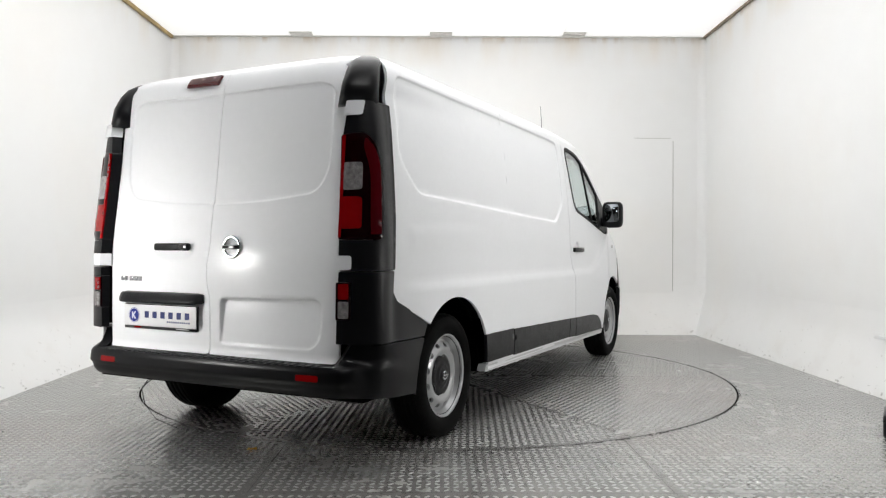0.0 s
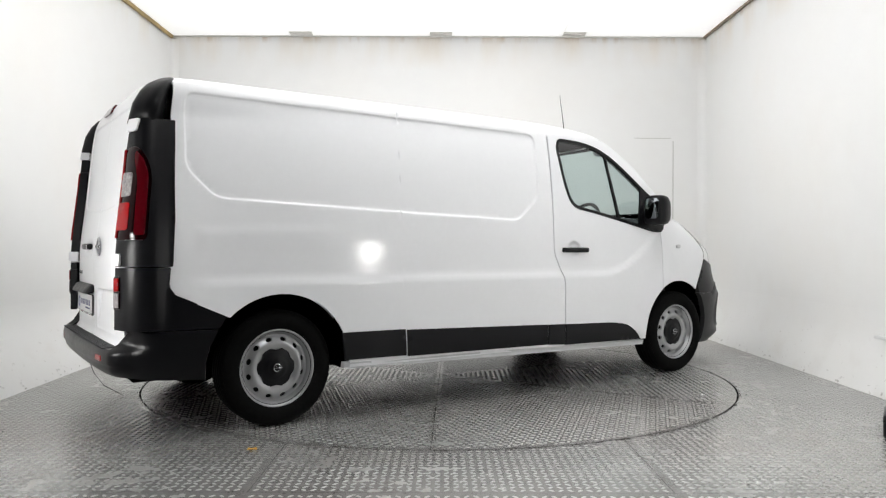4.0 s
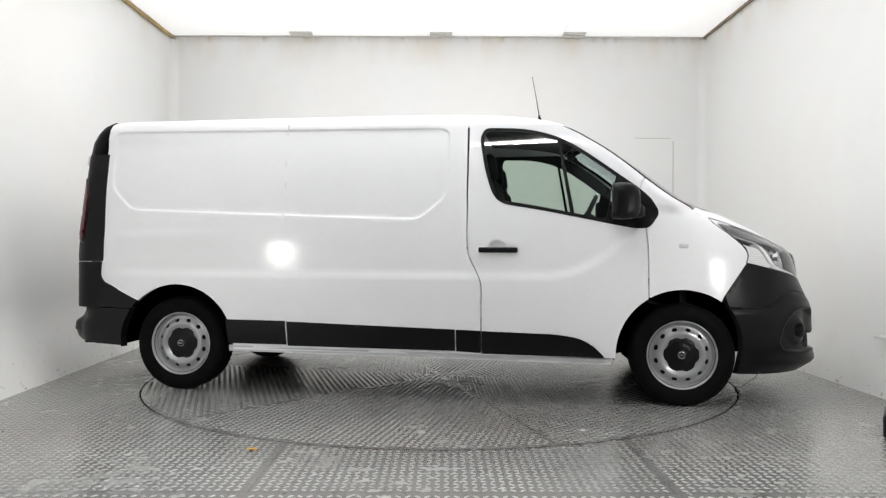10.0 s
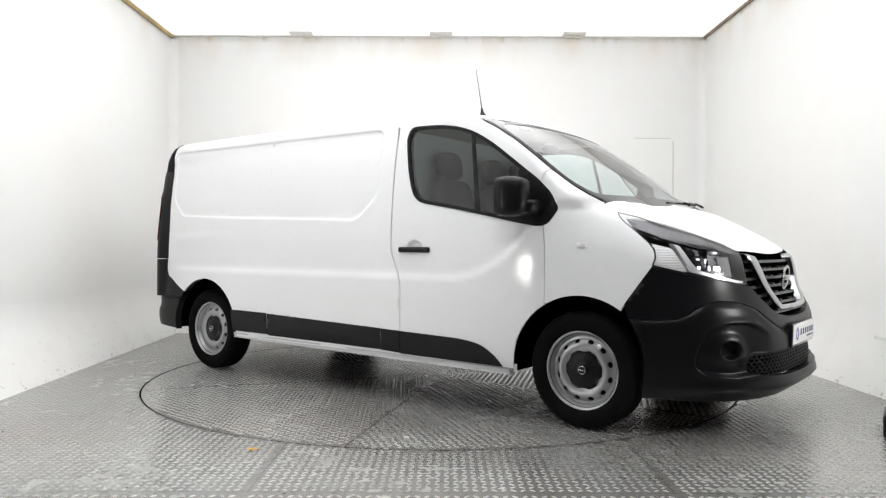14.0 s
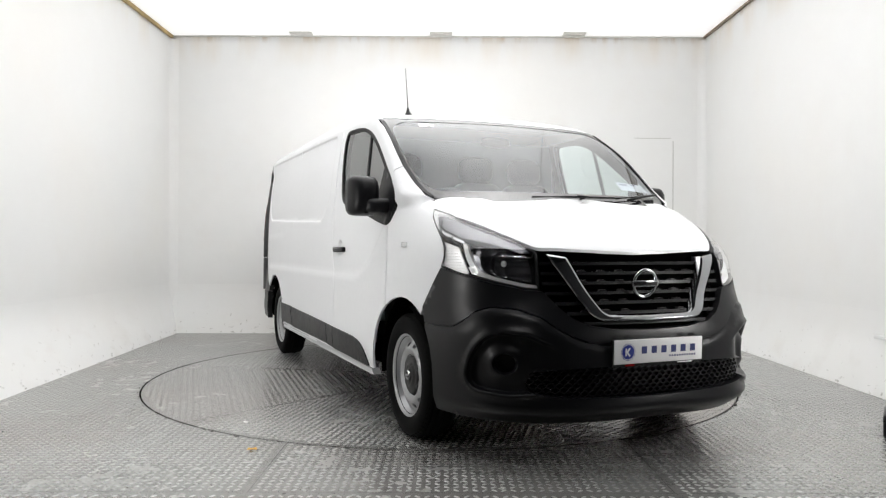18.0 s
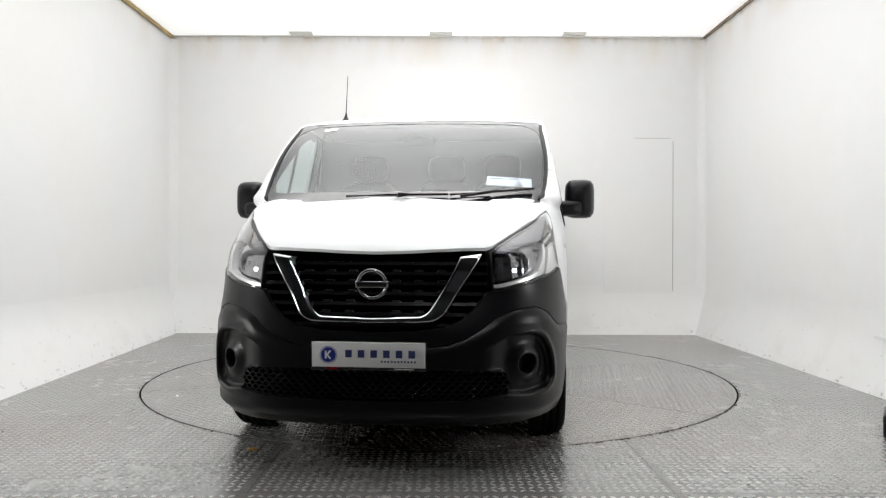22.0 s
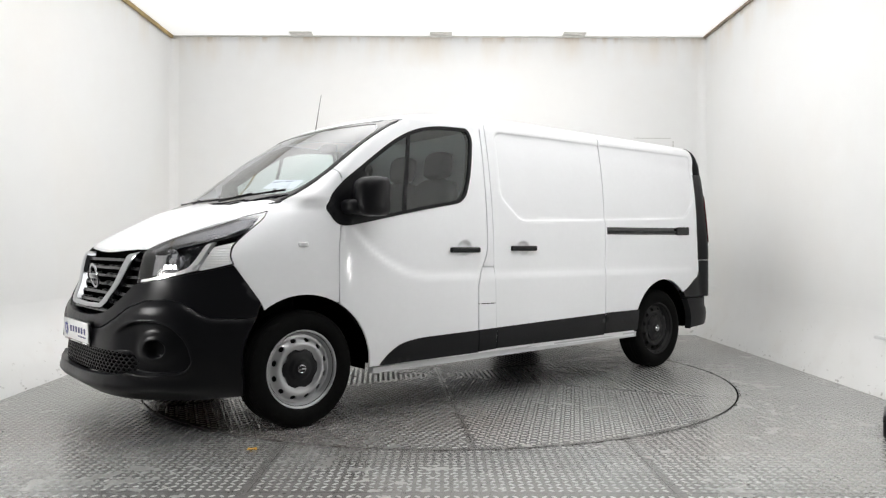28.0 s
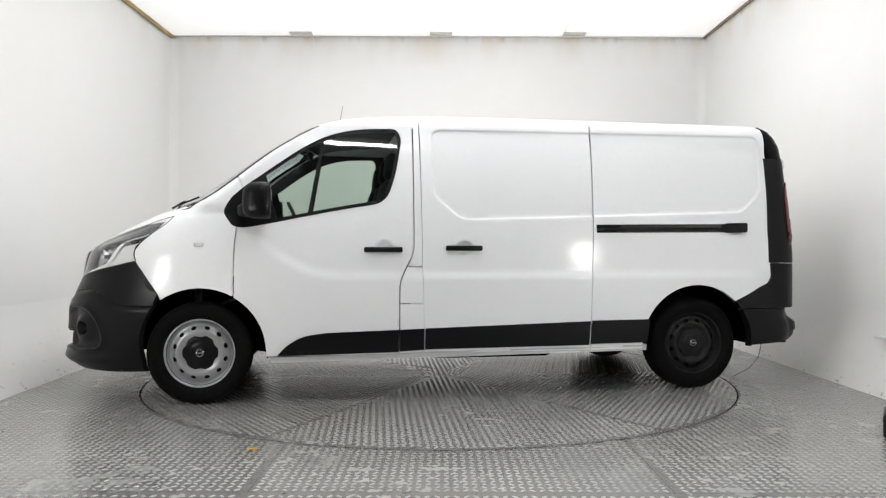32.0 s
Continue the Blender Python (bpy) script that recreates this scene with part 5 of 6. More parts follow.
    strip = rounded(about([(1.990, 0.852, 1.178, 0.0), (2.10, 0.846, 1.112, 0.02), (2.25, 0.80, 1.064, 0.03), (2.255, 0.80, 1.050, 0.0), (2.11, 0.851, 1.096, 0.02), (2.0, 0.855, 1.160, 0.0)]), 0.01, 0.02)
    both_lamps("chrome_strip", strip, CHROME, gap=0, lift=-0.008, step=0.02, skirt=0.02)
    refl = rounded(about([(2.16, 0.878, 0.943, 0.01), (2.172, 0.868, 0.982, 0.03), (2.150, 0.864, 1.028, 0.03), (2.118, 0.860, 1.062, 0.01), (2.235, 0.815, 1.030, 0.02), (2.262, 0.822, 1.000, 0.02), (2.325, 0.808, 0.905, 0.01), (2.30, 0.82, 0.903, 0.01)]), 0.01, 0.02)
    both_lamps("side_reflector", refl, REFLECTOR, gap=0, lift=lambda P: -0.012 + 0.0025 * np.sin(P[:, 1] * 2 * math.pi / 0.014), step=0.0045, skirt=0.02)
    rim = rounded(about([(2.245, 0.805, 1.055, 0.0), (2.275, 0.795, 1.045, 0.01), (2.322, 0.79, 0.97, 0.03), (2.375, 0.765, 0.900, 0.0), (2.345, 0.79, 0.903, 0.0), (2.295, 0.805, 0.97, 0.03)]), 0.01, 0.015)
    both_lamps("chamber_edge", rim, REFLECTOR, gap=0, lift=-0.015, step=0.02, skirt=0.05)
    lowstrip = rounded(about([(2.548, 0.56, 0.842, 0.0), (2.525, 0.615, 0.846, 0.02), (2.49, 0.668, 0.860, 0.02), (2.44, 0.73, 0.876, 0.02), (2.335, 0.80, 0.905, 0.0), (2.31, 0.81, 0.940, 0.01), (2.43, 0.73, 0.893, 0.02), (2.52, 0.62, 0.862, 0.02), (2.545, 0.56, 0.854, 0.0)]), 0.01, 0.02)
    both_lamps("chrome_sill", lowstrip, REFLECTOR, gap=0, lift=-0.018, step=0.02, skirt=0.03)
    chamber = rounded(about([(2.515, 0.565, 0.868, 0.01), (2.43, 0.735, 0.900, 0.02), (2.33, 0.795, 0.925, 0.02), (2.27, 0.80, 1.035, 0.02), (2.36, 0.71, 1.040, 0.03), (2.485, 0.575, 0.990, 0.02)]), 0.01, 0.02)
    both_lamps("faceted_reflector", chamber, BOWL, gap=0, lift=lambda P: -0.058 + 0.005 * np.abs((P[:, 0] / 0.034) % 2 - 1) + 0.0035 * np.abs((P[:, 1] / 0.026) % 2 - 1), step=0.008, skirt=0.0)
    for (cx, cy, cz), r, yaw in (((2.405, 0.660, 0.952), 0.064, 22), ((2.282, 0.752, 0.985), 0.044, 45)):
        prof = [(0.010, -0.055), (r * 0.45, -0.045), (r * 0.75, -0.025), (r * 0.95, 0.0), (r, 0.006), (r * 1.08, 0.004), (r * 1.08, -0.05)]
        v, f = lathe(prof, 18)
        for sg, lamp in zip((1, -1), lamps):
            turn = Matrix.Translation((cx, sg * cy, cz)) @ Euler((0, 0, radians(-90 + sg * yaw))).to_matrix().to_4x4()
            ob = hang("reflector_bowl", mesh_of("reflector_bowl", v, [t[::-1] for t in f], False), BOWL, lamp, m=turn)
            bl, fl = lathe([(0.0, 0.012), (0.012, 0.010), (0.016, 0.0), (0.016, -0.05)], 20)
            hang("bulb_cap", mesh_of("bulb_cap", bl, [t[::-1] for t in fl]), STEEL, lamp, m=turn)
    for ob in both_lamps("lamp_glass", inset(lamp_o, 0.002), LENS, gap=0, lift=0.001, step=0.03, skirt=0.0):
        ob.visible_shadow = False

    # front number plate on its holder, tilted with the bumper
    build_plate("front_plate", van, pose(2.722, 0.004, 0.5475, 0, 2, 0))


DARK_BEZEL = mat("lamp_bezel", (0.008, 0.008, 0.009), 0.16)
SLAT = mat("grille_plastic", (0.006, 0.006, 0.007), 0.25, spec=0.45)


def build_badge(owner, r, m):
    """A chrome ring crossed by a bar, facing along +x."""
    v, f = [], []
    n, k = 40, 10
    for i in range(n):
        a = 2 * math.pi * i / n
        for j in range(k):
            b = 2 * math.pi * j / k
            rr = r + 0.0085 * math.cos(b)
            v.append((0.006 * math.sin(b), rr * math.cos(a), rr * math.sin(a)))
    for i in range(n):
        for j in range(k):
            f.append((i * k + j, i * k + (j + 1) % k, (i + 1) % n * k + (j + 1) % k, (i + 1) % n * k + j))
    parent = hang("badge", mesh_of("badge", v, f), CHROME, owner, "chrome ring badge crossed by a bar", m)
    part("bar", block(0.012, r * 2.35, r * 0.46, 0.003), CHROME, parent, m=pose(0.002, 0, 0))
    part("bar_face", block(0.004, r * 2.1, r * 0.28, 0.001), GLOSS, parent, m=pose(0.0085, 0, 0))


def glyph_bars(parent, material, y0, z0, width, height, count, x, sign=1):
    """A row of plain bars in place of a word, on a face that looks along x."""
    pitch = width / count
    for i in range(count):
        y = y0 - sign * (i + 0.5) * pitch
        part("mark", block(0.001, pitch * 0.52, height), material, parent, smooth=False, m=pose(x, y, z0))


def build_plate(name, owner, m):
    """The plate faces along +x of its parent; reading starts at -y for an onlooker in front."""
    parent = part(name, block(0.012, 0.53, 0.132, 0.004, at=(-0.008, 0, -0.006)), GLOSS, owner, "white dealer plate with a blue round mark and blue bars", m=m)
    part("board", block(0.006, 0.517, 0.113, 0.002), PLATE, parent, m=pose(0.002, 0, 0.001))
    v = [(0.0062, -0.182 + 0.034 * math.cos(a), 0.034 * math.sin(a)) for a in np.linspace(0, 2 * math.pi, 32, False)]
    hang("round_mark", mesh_of("round_mark", v, [tuple(range(32))], False), BLUE, parent)
    for rad, w in ((0.0395, 0.0022),):
        vv, ff = [], []
        for i in range(40):
            a = 2 * math.pi * i / 40
            vv += [(0.0062, -0.182 + (rad - w) * math.cos(a), (rad - w) * math.sin(a)), (0.0062, -0.182 + rad * math.cos(a), rad * math.sin(a))]
        ff = [(2 * i, 2 * i + 1, (2 * i + 3) % 80, (2 * i + 2) % 80) for i in range(40)]
        hang("mark_ring", mesh_of("mark_ring", vv, ff, False), BLUE, parent)
    part("mark", block(0.001, 0.008, 0.036), PLATE, parent, smooth=False, m=pose(0.0066, -0.194, 0))
    for s in (1, -1):
        part("mark", block(0.001, 0.008, 0.026), PLATE, parent, smooth=False, m=pose(0.0066, -0.180, s * 0.0095, s * -40, 0, 0))
    glyph_bars(parent, INK, -0.118, 0.006, 0.345, 0.034, 6, 0.0056, -1)
    glyph_bars(parent, INK, 0.055, -0.028, 0.165, 0.009, 11, 0.0056, -1)
    part("holder_mark", block(0.001, 0.05, 0.009), RED, parent, smooth=False, m=pose(-0.0012, -0.165, -0.063))
    part("holder_mark", block(0.001, 0.09, 0.006), PLATE, parent, smooth=False, m=pose(-0.0012, 0.16, -0.063))


build_nose()


# ---------------------------------------------------------------- the van's tail
on_tail = round_about(-1.8, 0.0, 1.0)


def about_tail(pts):
    out = []
    for p in pts:
        a = math.atan2(p[1], p[0] + 1.8)
        out.append((a - math.pi if a > 0 else a + math.pi, p[2], *p[3:]))
    return out


def on_back(P, deep=0.0):
    """As on_tail, with the angle counted from straight behind; negative on the left."""
    return on_tail(np.stack([P[:, 0] + math.pi, P[:, 1]], 1), deep)


def proud(extra):
    """How far the corner trims stand out: more towards the back."""
    def stand(P):
        q = on_corner(P)
        return extra + 0.004 + 0.040 * smoothstep((P[:, 0] - 1.06) / 0.18) + waist(q[:, 0], q[:, 2]) + 0.015 * smoothstep((-2.37 - q[:, 0]) / 0.07)
    return stand


def spread(z):
    """How far the body stands out at the tail corner."""
    return float(np.interp(z, [a for a, _ in WIDER], [b for _, b in WIDER]))


WIDER = [(0.6, 0.014), (0.9, 0.019), (1.1, 0.025), (1.3, 0.035), (1.5, 0.053), (1.7, 0.063), (1.85, 0.062), (1.92, 0.061)]
CUT = (-0.006, -0.003, 0.0, 0.003, 0.0075)


def build_tail():
    def c(pts):
        return about([(p[0] - 0.003, float(half(p[0] - 0.003, p[2])), *p[2:]) if p[0] > -2.38 else (p[0], p[1] + spread(p[2]) * min(1, max(0, (p[0] + 2.50) / 0.13)), *p[2:]) for p in pts], CORNER)
    edge = [(-2.562, 0.764, 0.923), (-2.546, 0.757, 1.233), (-2.510, 0.750, 1.55), (-2.476, 0.744, 1.74), (-2.44, 0.728, 1.845), (-2.39, 0.705, 1.915)]
    # finger-shaped caps at the roof's corners
    for sg in (1, -1):
        rows = []
        cap = bmesh.new()
        turn = radians(52)
        for z, cx, cy, a, b in ((1.690, -2.446, 0.786, 0.094, 0.066), (1.80, -2.428, 0.787, 0.087, 0.060), (1.87, -2.400, 0.785, 0.079, 0.049), (1.915, -2.370, 0.781, 0.070, 0.038), (1.940, -2.342, 0.772, 0.057, 0.024), (1.953, -2.330, 0.768, 0.036, 0.013), (1.957, -2.324, 0.766, 0.016, 0.005)):
            ring = []
            for t in np.linspace(0, 2 * math.pi, 36, False):
                c1, s1 = math.cos(t), math.sin(t)
                k = (abs(c1) ** 2.8 + abs(s1) ** 2.8) ** (-1 / 2.8)
                p, q = a * k * c1, b * k * s1
                ring.append(cap.verts.new((cx + p * math.cos(turn) - q * math.sin(turn), sg * (cy + p * math.sin(turn) + q * math.cos(turn)), z)))
            rows.append(ring)
        for p, q in zip(rows, rows[1:]):
            for i in range(36):
                cap.faces.new((p[i], p[(i + 1) % 36], q[(i + 1) % 36], q[i]))
        cap.faces.new(rows[-1])
        cap.faces.new(rows[0])
        bmesh.ops.recalc_face_normals(cap, faces=cap.faces)
        part("corner_cap", cap, PLASTIC, van, "black plastic roof corner cap")
    mid = rounded([(*p[:2], 0.008) for p in c([(-2.562, 0.764, 0.925), (-2.546, 0.757, 1.233), (-2.510, 0.750, 1.55), (-2.476, 0.748, 1.710), (-2.326, 0.833, 1.710), (-2.330, 0.853, 1.58), (-2.336, 0.905, 1.176), (-2.348, 0.914, 0.925)])], 0.008, 0.02)
    front = sorted((p[1], p[0]) for p in c([(-2.326, 0.833, 1.710), (-2.330, 0.853, 1.58), (-2.336, 0.905, 1.176), (-2.348, 0.914, 0.925)]))

    def tucked(P):
        """The surround, its front edge pushed under the side panel."""
        return proud(0.0)(P) - 0.007 * (1 - smoothstep((P[:, 0] - np.interp(P[:, 1], [a for a, _ in front], [b for _, b in front]) - 0.014) / 0.012))

    lamp = rounded(c([(-2.514, 0.746, 1.548, 0.01), (-2.453, 0.811, 1.560, 0.03), (-2.425, 0.840, 1.497, 0.05), (-2.412, 0.862, 1.40, 0.06), (-2.425, 0.884, 1.085, 0.03), (-2.44, 0.885, 1.066, 0.02), (-2.556, 0.760, 1.066, 0.01)]), 0.02, 0.02)
    panel("corner_trim", mid, on_corner, PLASTIC, van, "black plastic tail lamp surround", [lamp], gap=0.001, lift=tucked, step=0.010, skirt=0.05)
    low = rounded([(*p[:2], 0.006) for p in c([(-2.575, 0.757, 0.592), (-2.57, 0.760, 0.78), (-2.562, 0.764, 0.921), (-2.360, 0.914, 0.921), (-2.368, 0.918, 0.82), (-2.335, 0.925, 0.775), (-2.052, 0.94, 0.648), (-2.092, 0.94, 0.588), (-2.535, 0.843, 0.592)])], 0.006, 0.025)
    lamp2 = rounded(c([(-2.574, 0.757, 0.702, 0.005), (-2.548, 0.815, 0.704, 0.008), (-2.545, 0.815, 0.873, 0.008), (-2.571, 0.757, 0.872, 0.005)]), 0.005, 0.02)
    panel("corner_trim", low, on_corner, CLAD, van, "black plastic rear corner cladding", [lamp2], gap=0.001, lift=proud(0.0), step=0.014, skirt=0.04)
    # upper and lower tail lamps
    bodies = panel("tail_lamp", inset(lamp, 0.001), on_corner, DARKRED, van, "dark red tail lamp with a clear reversing window", gap=0, lift=lambda P: proud(0.0)(P) + 0.006 * smoothstep(distance(P, lamp) / 0.03), step=0.015, skirt=0.02)
    for name, pts, m in (("brake_lens", [(-2.548, 0.768, 1.115, 0.01), (-2.503, 0.842, 1.117, 0.015), (-2.493, 0.836, 1.262, 0.015), (-2.538, 0.765, 1.262, 0.01)], RED),
                         ("reversing_lens", [(-2.533, 0.768, 1.292, 0.01), (-2.489, 0.833, 1.294, 0.015), (-2.475, 0.822, 1.420, 0.015), (-2.519, 0.764, 1.420, 0.01)], REVERSE),
                         ("edge_lens", [(-2.553, 0.757, 1.075, 0.002), (-2.546, 0.768, 1.077, 0.002), (-2.503, 0.762, 1.545, 0.002), (-2.512, 0.750, 1.543, 0.002)], RED),
                         ("outer_lens", [(-2.458, 0.812, 1.540, 0.02), (-2.432, 0.836, 1.490, 0.04), (-2.420, 0.858, 1.40, 0.05), (-2.432, 0.880, 1.092, 0.01), (-2.474, 0.862, 1.090, 0.01), (-2.457, 0.842, 1.38, 0.05), (-2.472, 0.820, 1.495, 0.02)], WINE)):
        o = rounded(c(pts), 0.01, 0.02)
        for ob, b in zip(panel(name, o, on_corner, m, None, gap=0, lift=proud(0.009), step=0.012, skirt=0.01), bodies):
            ob.parent = b
    bodies = panel("low_lamp", inset(lamp2, 0.001), on_corner, DARKRED, van, "small red and clear lower rear lamp", gap=0, lift=proud(0.004), step=0.015, skirt=0.02)
    for name, z0, z1, m in (("red_lens", 0.797, 0.866, RED), ("clear_lens", 0.710, 0.787, REVERSE)):
        o = rounded(c([(-2.568, 0.766, z0, 0.006), (-2.550, 0.808, z0, 0.006), (-2.549, 0.808, z1, 0.006), (-2.567, 0.766, z1, 0.006)]), 0.006, 0.012)
        for ob, b in zip(panel(name, o, on_corner, m, None, gap=0, lift=proud(0.010), step=0.012, skirt=0.008), bodies):
            ob.parent = b
    # white hinge covers
    for pts in ([(-2.488, 0.738, 1.638, 0.006), (-2.452, 0.790, 1.640, 0.012), (-2.437, 0.786, 1.708, 0.012), (-2.474, 0.736, 1.706, 0.006)], [(-2.564, 0.750, 0.929, 0.006), (-2.542, 0.818, 0.930, 0.012), (-2.539, 0.816, 0.994, 0.012), (-2.561, 0.748, 0.994, 0.006)]):
        o = rounded(c(pts), 0.01, 0.015)
        panel("hinge_cover", o, on_corner, PAINT, van, "white painted door hinge cover", gap=0, lift=proud(0.012), step=0.02, skirt=0.06)

    # rear doors: left and right of a kinked joint
    joint = [(0.020, 0.492), (0.025, 0.77), (0.046, 0.86), (0.048, 0.93), (0.027, 1.03), (0.027, 1.23), (0.024, 1.56), (0.018, 1.939)]
    outer_l = [(0.60, 1.938, 0.03), (0.69, 1.925, 0.03), (0.732, 1.86, 0.05), (0.742, 1.74, 0.05), (0.746, 1.55, 0.05), (0.753, 1.233, 0.05), (0.758, 0.923, 0.05), (0.755, 0.62, 0.05), (0.75, 0.492, 0.03)]

    def relief(sign):
        up = rounded([(sign * a, b, r) for a, b, r in ((-0.20, 1.812, 0.01), (0.60, 1.822, 0.05), (0.672, 1.79, 0.06), (0.668, 1.40, 0.06), (0.61, 1.29, 0.06), (0.30, 1.255, 0.1), (-0.20, 1.240, 0.01))], 0.05, 0.04)
        lowp = rounded([(-0.045, 0.775, 0.03), (-0.62, 0.785, 0.04), (-0.655, 0.76, 0.03), (-0.65, 0.60, 0.05), (-0.60, 0.55, 0.04), (-0.045, 0.545, 0.03)], 0.03, 0.04)

        def f(P):
            d = -0.008 * smoothstep(distance(P, up) / 0.010 + 0.4)
            if sign < 0:
                d = d - (0.005 + 0.11 * np.clip(P[:, 1] - 0.55, 0, 0.25)) * smoothstep(distance(P, lowp) / 0.014 + 0.4)
            else:
                q = ((P[:, 0] - 0.278) / 0.14) ** 4 + ((P[:, 1] - 1.022) / 0.045) ** 4
                d = d - 0.012 * smoothstep((1 - q) / 0.6)
                q = ((P[:, 0] - 0.345) / 0.285) ** 8 + ((P[:, 1] - 0.68) / 0.085) ** 8
                d = d - 0.02 * smoothstep((1 - q) / 0.6)
            return d
        f.lines = [(up, CUT)] + ([(lowp, CUT)] if sign < 0 else [])
        return f
    shape = relief(1), relief(-1)
    left = rounded([(*p, 0.02) for p in joint] + outer_l, 0.02, 0.03)
    panel("rear_door", left, on_rear, PAINT, van, "white rear door carrying the plate and handle", both=False, lift=shape[0], step=0.016, gap=0.0025, trace=shape[0].lines)
    right = rounded([(*p, 0.02) for p in joint] + [(-p[0], *p[1:]) for p in outer_l], 0.02, 0.03)
    panel("rear_door", right, on_rear, PAINT, van, "white rear door with a chrome ring badge", both=False, lift=shape[1], step=0.016, gap=0.0025, trace=shape[1].lines)
    X = lambda y, z: float(on_rear(np.array([[y, z]]))[0, 0])
    build_badge(van, 0.050, pose(X(-0.12, 1.03) - 0.008, -0.124, 1.031, 0, 0, 180))
    part("rear_handle", block(0.03, 0.245, 0.038, 0.012, 3), PLASTIC, van, "black door handle", m=pose(X(0.28, 1.03) - 0.010, 0.277, 1.031))
    part("handle_lock", block(0.008, 0.055, 0.026, 0.004), GLOSS, van, m=pose(X(0.2, 1.03) - 0.026, 0.187, 1.031))
    # plate hood and plate
    hood = bmesh.new()
    prof = [(0.0, 0.03), (-0.028, 0.022), (-0.052, -0.010), (-0.056, -0.026), (-0.040, -0.030), (0.0, -0.022)]
    ys = np.linspace(0.062, 0.655, 16)
    rows = []
    for k, y in enumerate(ys):
        e = min(k, len(ys) - 1 - k)
        sc = 0.45 if e == 0 else (0.85 if e == 1 else 1.0)
        rows.append([hood.verts.new((X(0.35, 0.76) + 0.004 + px * sc, y, 0.766 + pz * (0.8 if e == 0 else 1))) for px, pz in prof])
    for a, b in zip(rows, rows[1:]):
        for i in range(len(prof)):
            j = (i + 1) % len(prof)
            hood.faces.new((a[i], a[j], b[j], b[i]))
    hood.faces.new(rows[0][::-1])
    hood.faces.new(rows[-1])
    part("plate_hood", hood, PLASTIC, van, "black plastic plate lamp hood")
    build_plate("rear_plate", van, pose(X(0.35, 0.67) - 0.006, 0.366, 0.668, 0, 0, 180))
    for i, (y, w) in enumerate(((0.655, 0.022), (0.627, 0.022), (0.582, 0.026), (0.550, 0.026), (0.518, 0.026))):
        part("badge_bar", block(0.004, w, 0.024, 0.002), CHROME, van, m=pose(X(y, 0.862) - 0.002, y, 0.862))
    # high brake lamp
    br = rounded([(0.060, 1.868, 0.01), (0.278, 1.868, 0.012), (0.271, 1.922, 0.012), (0.055, 1.926, 0.01)], 0.01, 0.02)
    panel("high_brake_lamp", br, on_rear, WINE, van, "dark red high-level brake lamp", both=False, gap=0, lift=0.014, step=0.02, skirt=0.02)
    # bumper with a ribbed step
    arch = [(-1.742 - 0.43 * math.cos(a), 0.94, 0.335 + 0.43 * math.sin(a)) for a in np.radians([-4, 8, 20, 33])]
    lp = [(-2.60, 0.0, 0.487), (-2.59, 0.60, 0.487), (-2.580, 0.745, 0.490), (-2.565, 0.785, 0.53), (-2.545, 0.825, 0.588), (-2.10, 0.94, 0.583)] + arch[::-1] + [(-2.172, 0.93, 0.318), (-2.35, 0.90, 0.330), (-2.52, 0.82, 0.345), (-2.60, 0.55, 0.352), (-2.60, 0.0, 0.352)]
    h = about_tail(lp)
    loop = h + [(-p[0], *p[1:]) for p in h[::-1] if abs(p[0]) > 1e-6]

    def bulge(P):
        s, z = np.abs(P[:, 0]), P[:, 1]
        k = 1 - smoothstep((s - 0.76) / 0.14)
        r = 1 - np.clip(np.abs(z - 0.43) / 0.085, 0, 1) ** 6 * 0.3
        groove = 0.016 * smoothstep((0.414 - z) / 0.012)
        return 0.004 + k * (0.072 * r - groove) * smoothstep((0.60 - z) / 0.08)
    panel("rear_bumper", rounded([(*p[:2], 0.012) for p in loop], 0.012, 0.03), on_back, CLAD, van, "black textured plastic rear bumper with a ribbed step", both=False, lift=bulge, gap=0.0, step=0.013, skirt=0.05)
    ys = np.linspace(-0.77, 0.77, 60)
    outx = on_back(np.array(about_tail([(-2.6, y, 0.47) for y in ys])), 0.0)[:, 0] - 0.047
    v, f = [], []
    for y, x in zip(ys, outx):
        v += [(-2.50, y, 0.486), (x, y, 0.488), (x + 0.01, y, 0.46)]
    for i in range(len(ys) - 1):
        f += [(3 * i, 3 * i + 1, 3 * i + 4, 3 * i + 3), (3 * i + 1, 3 * i + 2, 3 * i + 5, 3 * i + 4)]
    hang("bumper_step", mesh_of("bumper_step", v, f, False), STEP, van, "black ribbed bumper step")
    rib = block(0.070, 0.026, 0.008, 0.003, 1)
    me = bpy.data.meshes.new("step_rib")
    rib.to_mesh(me)
    rib.free()
    me.materials.append(STEP)
    for y in np.linspace(-0.68, 0.68, 32):
        ob = new("step_rib", me)
        ob.parent, ob.matrix_basis = van, pose(-2.615, y, 0.490, 0, 0, 12 if y < 0 else -12)
    for sg in (1, -1):
        s = about_tail([(-2.6, sg * 0.605, 0.43)])[0][0]
        o = rounded([(s - 0.046, 0.424, 0.006), (s + 0.046, 0.424, 0.006), (s + 0.046, 0.452, 0.006), (s - 0.046, 0.452, 0.006)], 0.006, 0.02)
        panel("bumper_reflector", o, on_back, RED, van, "red rear reflector", both=False, gap=0, lift=0.078, step=0.02, skirt=0.02)


build_tail()


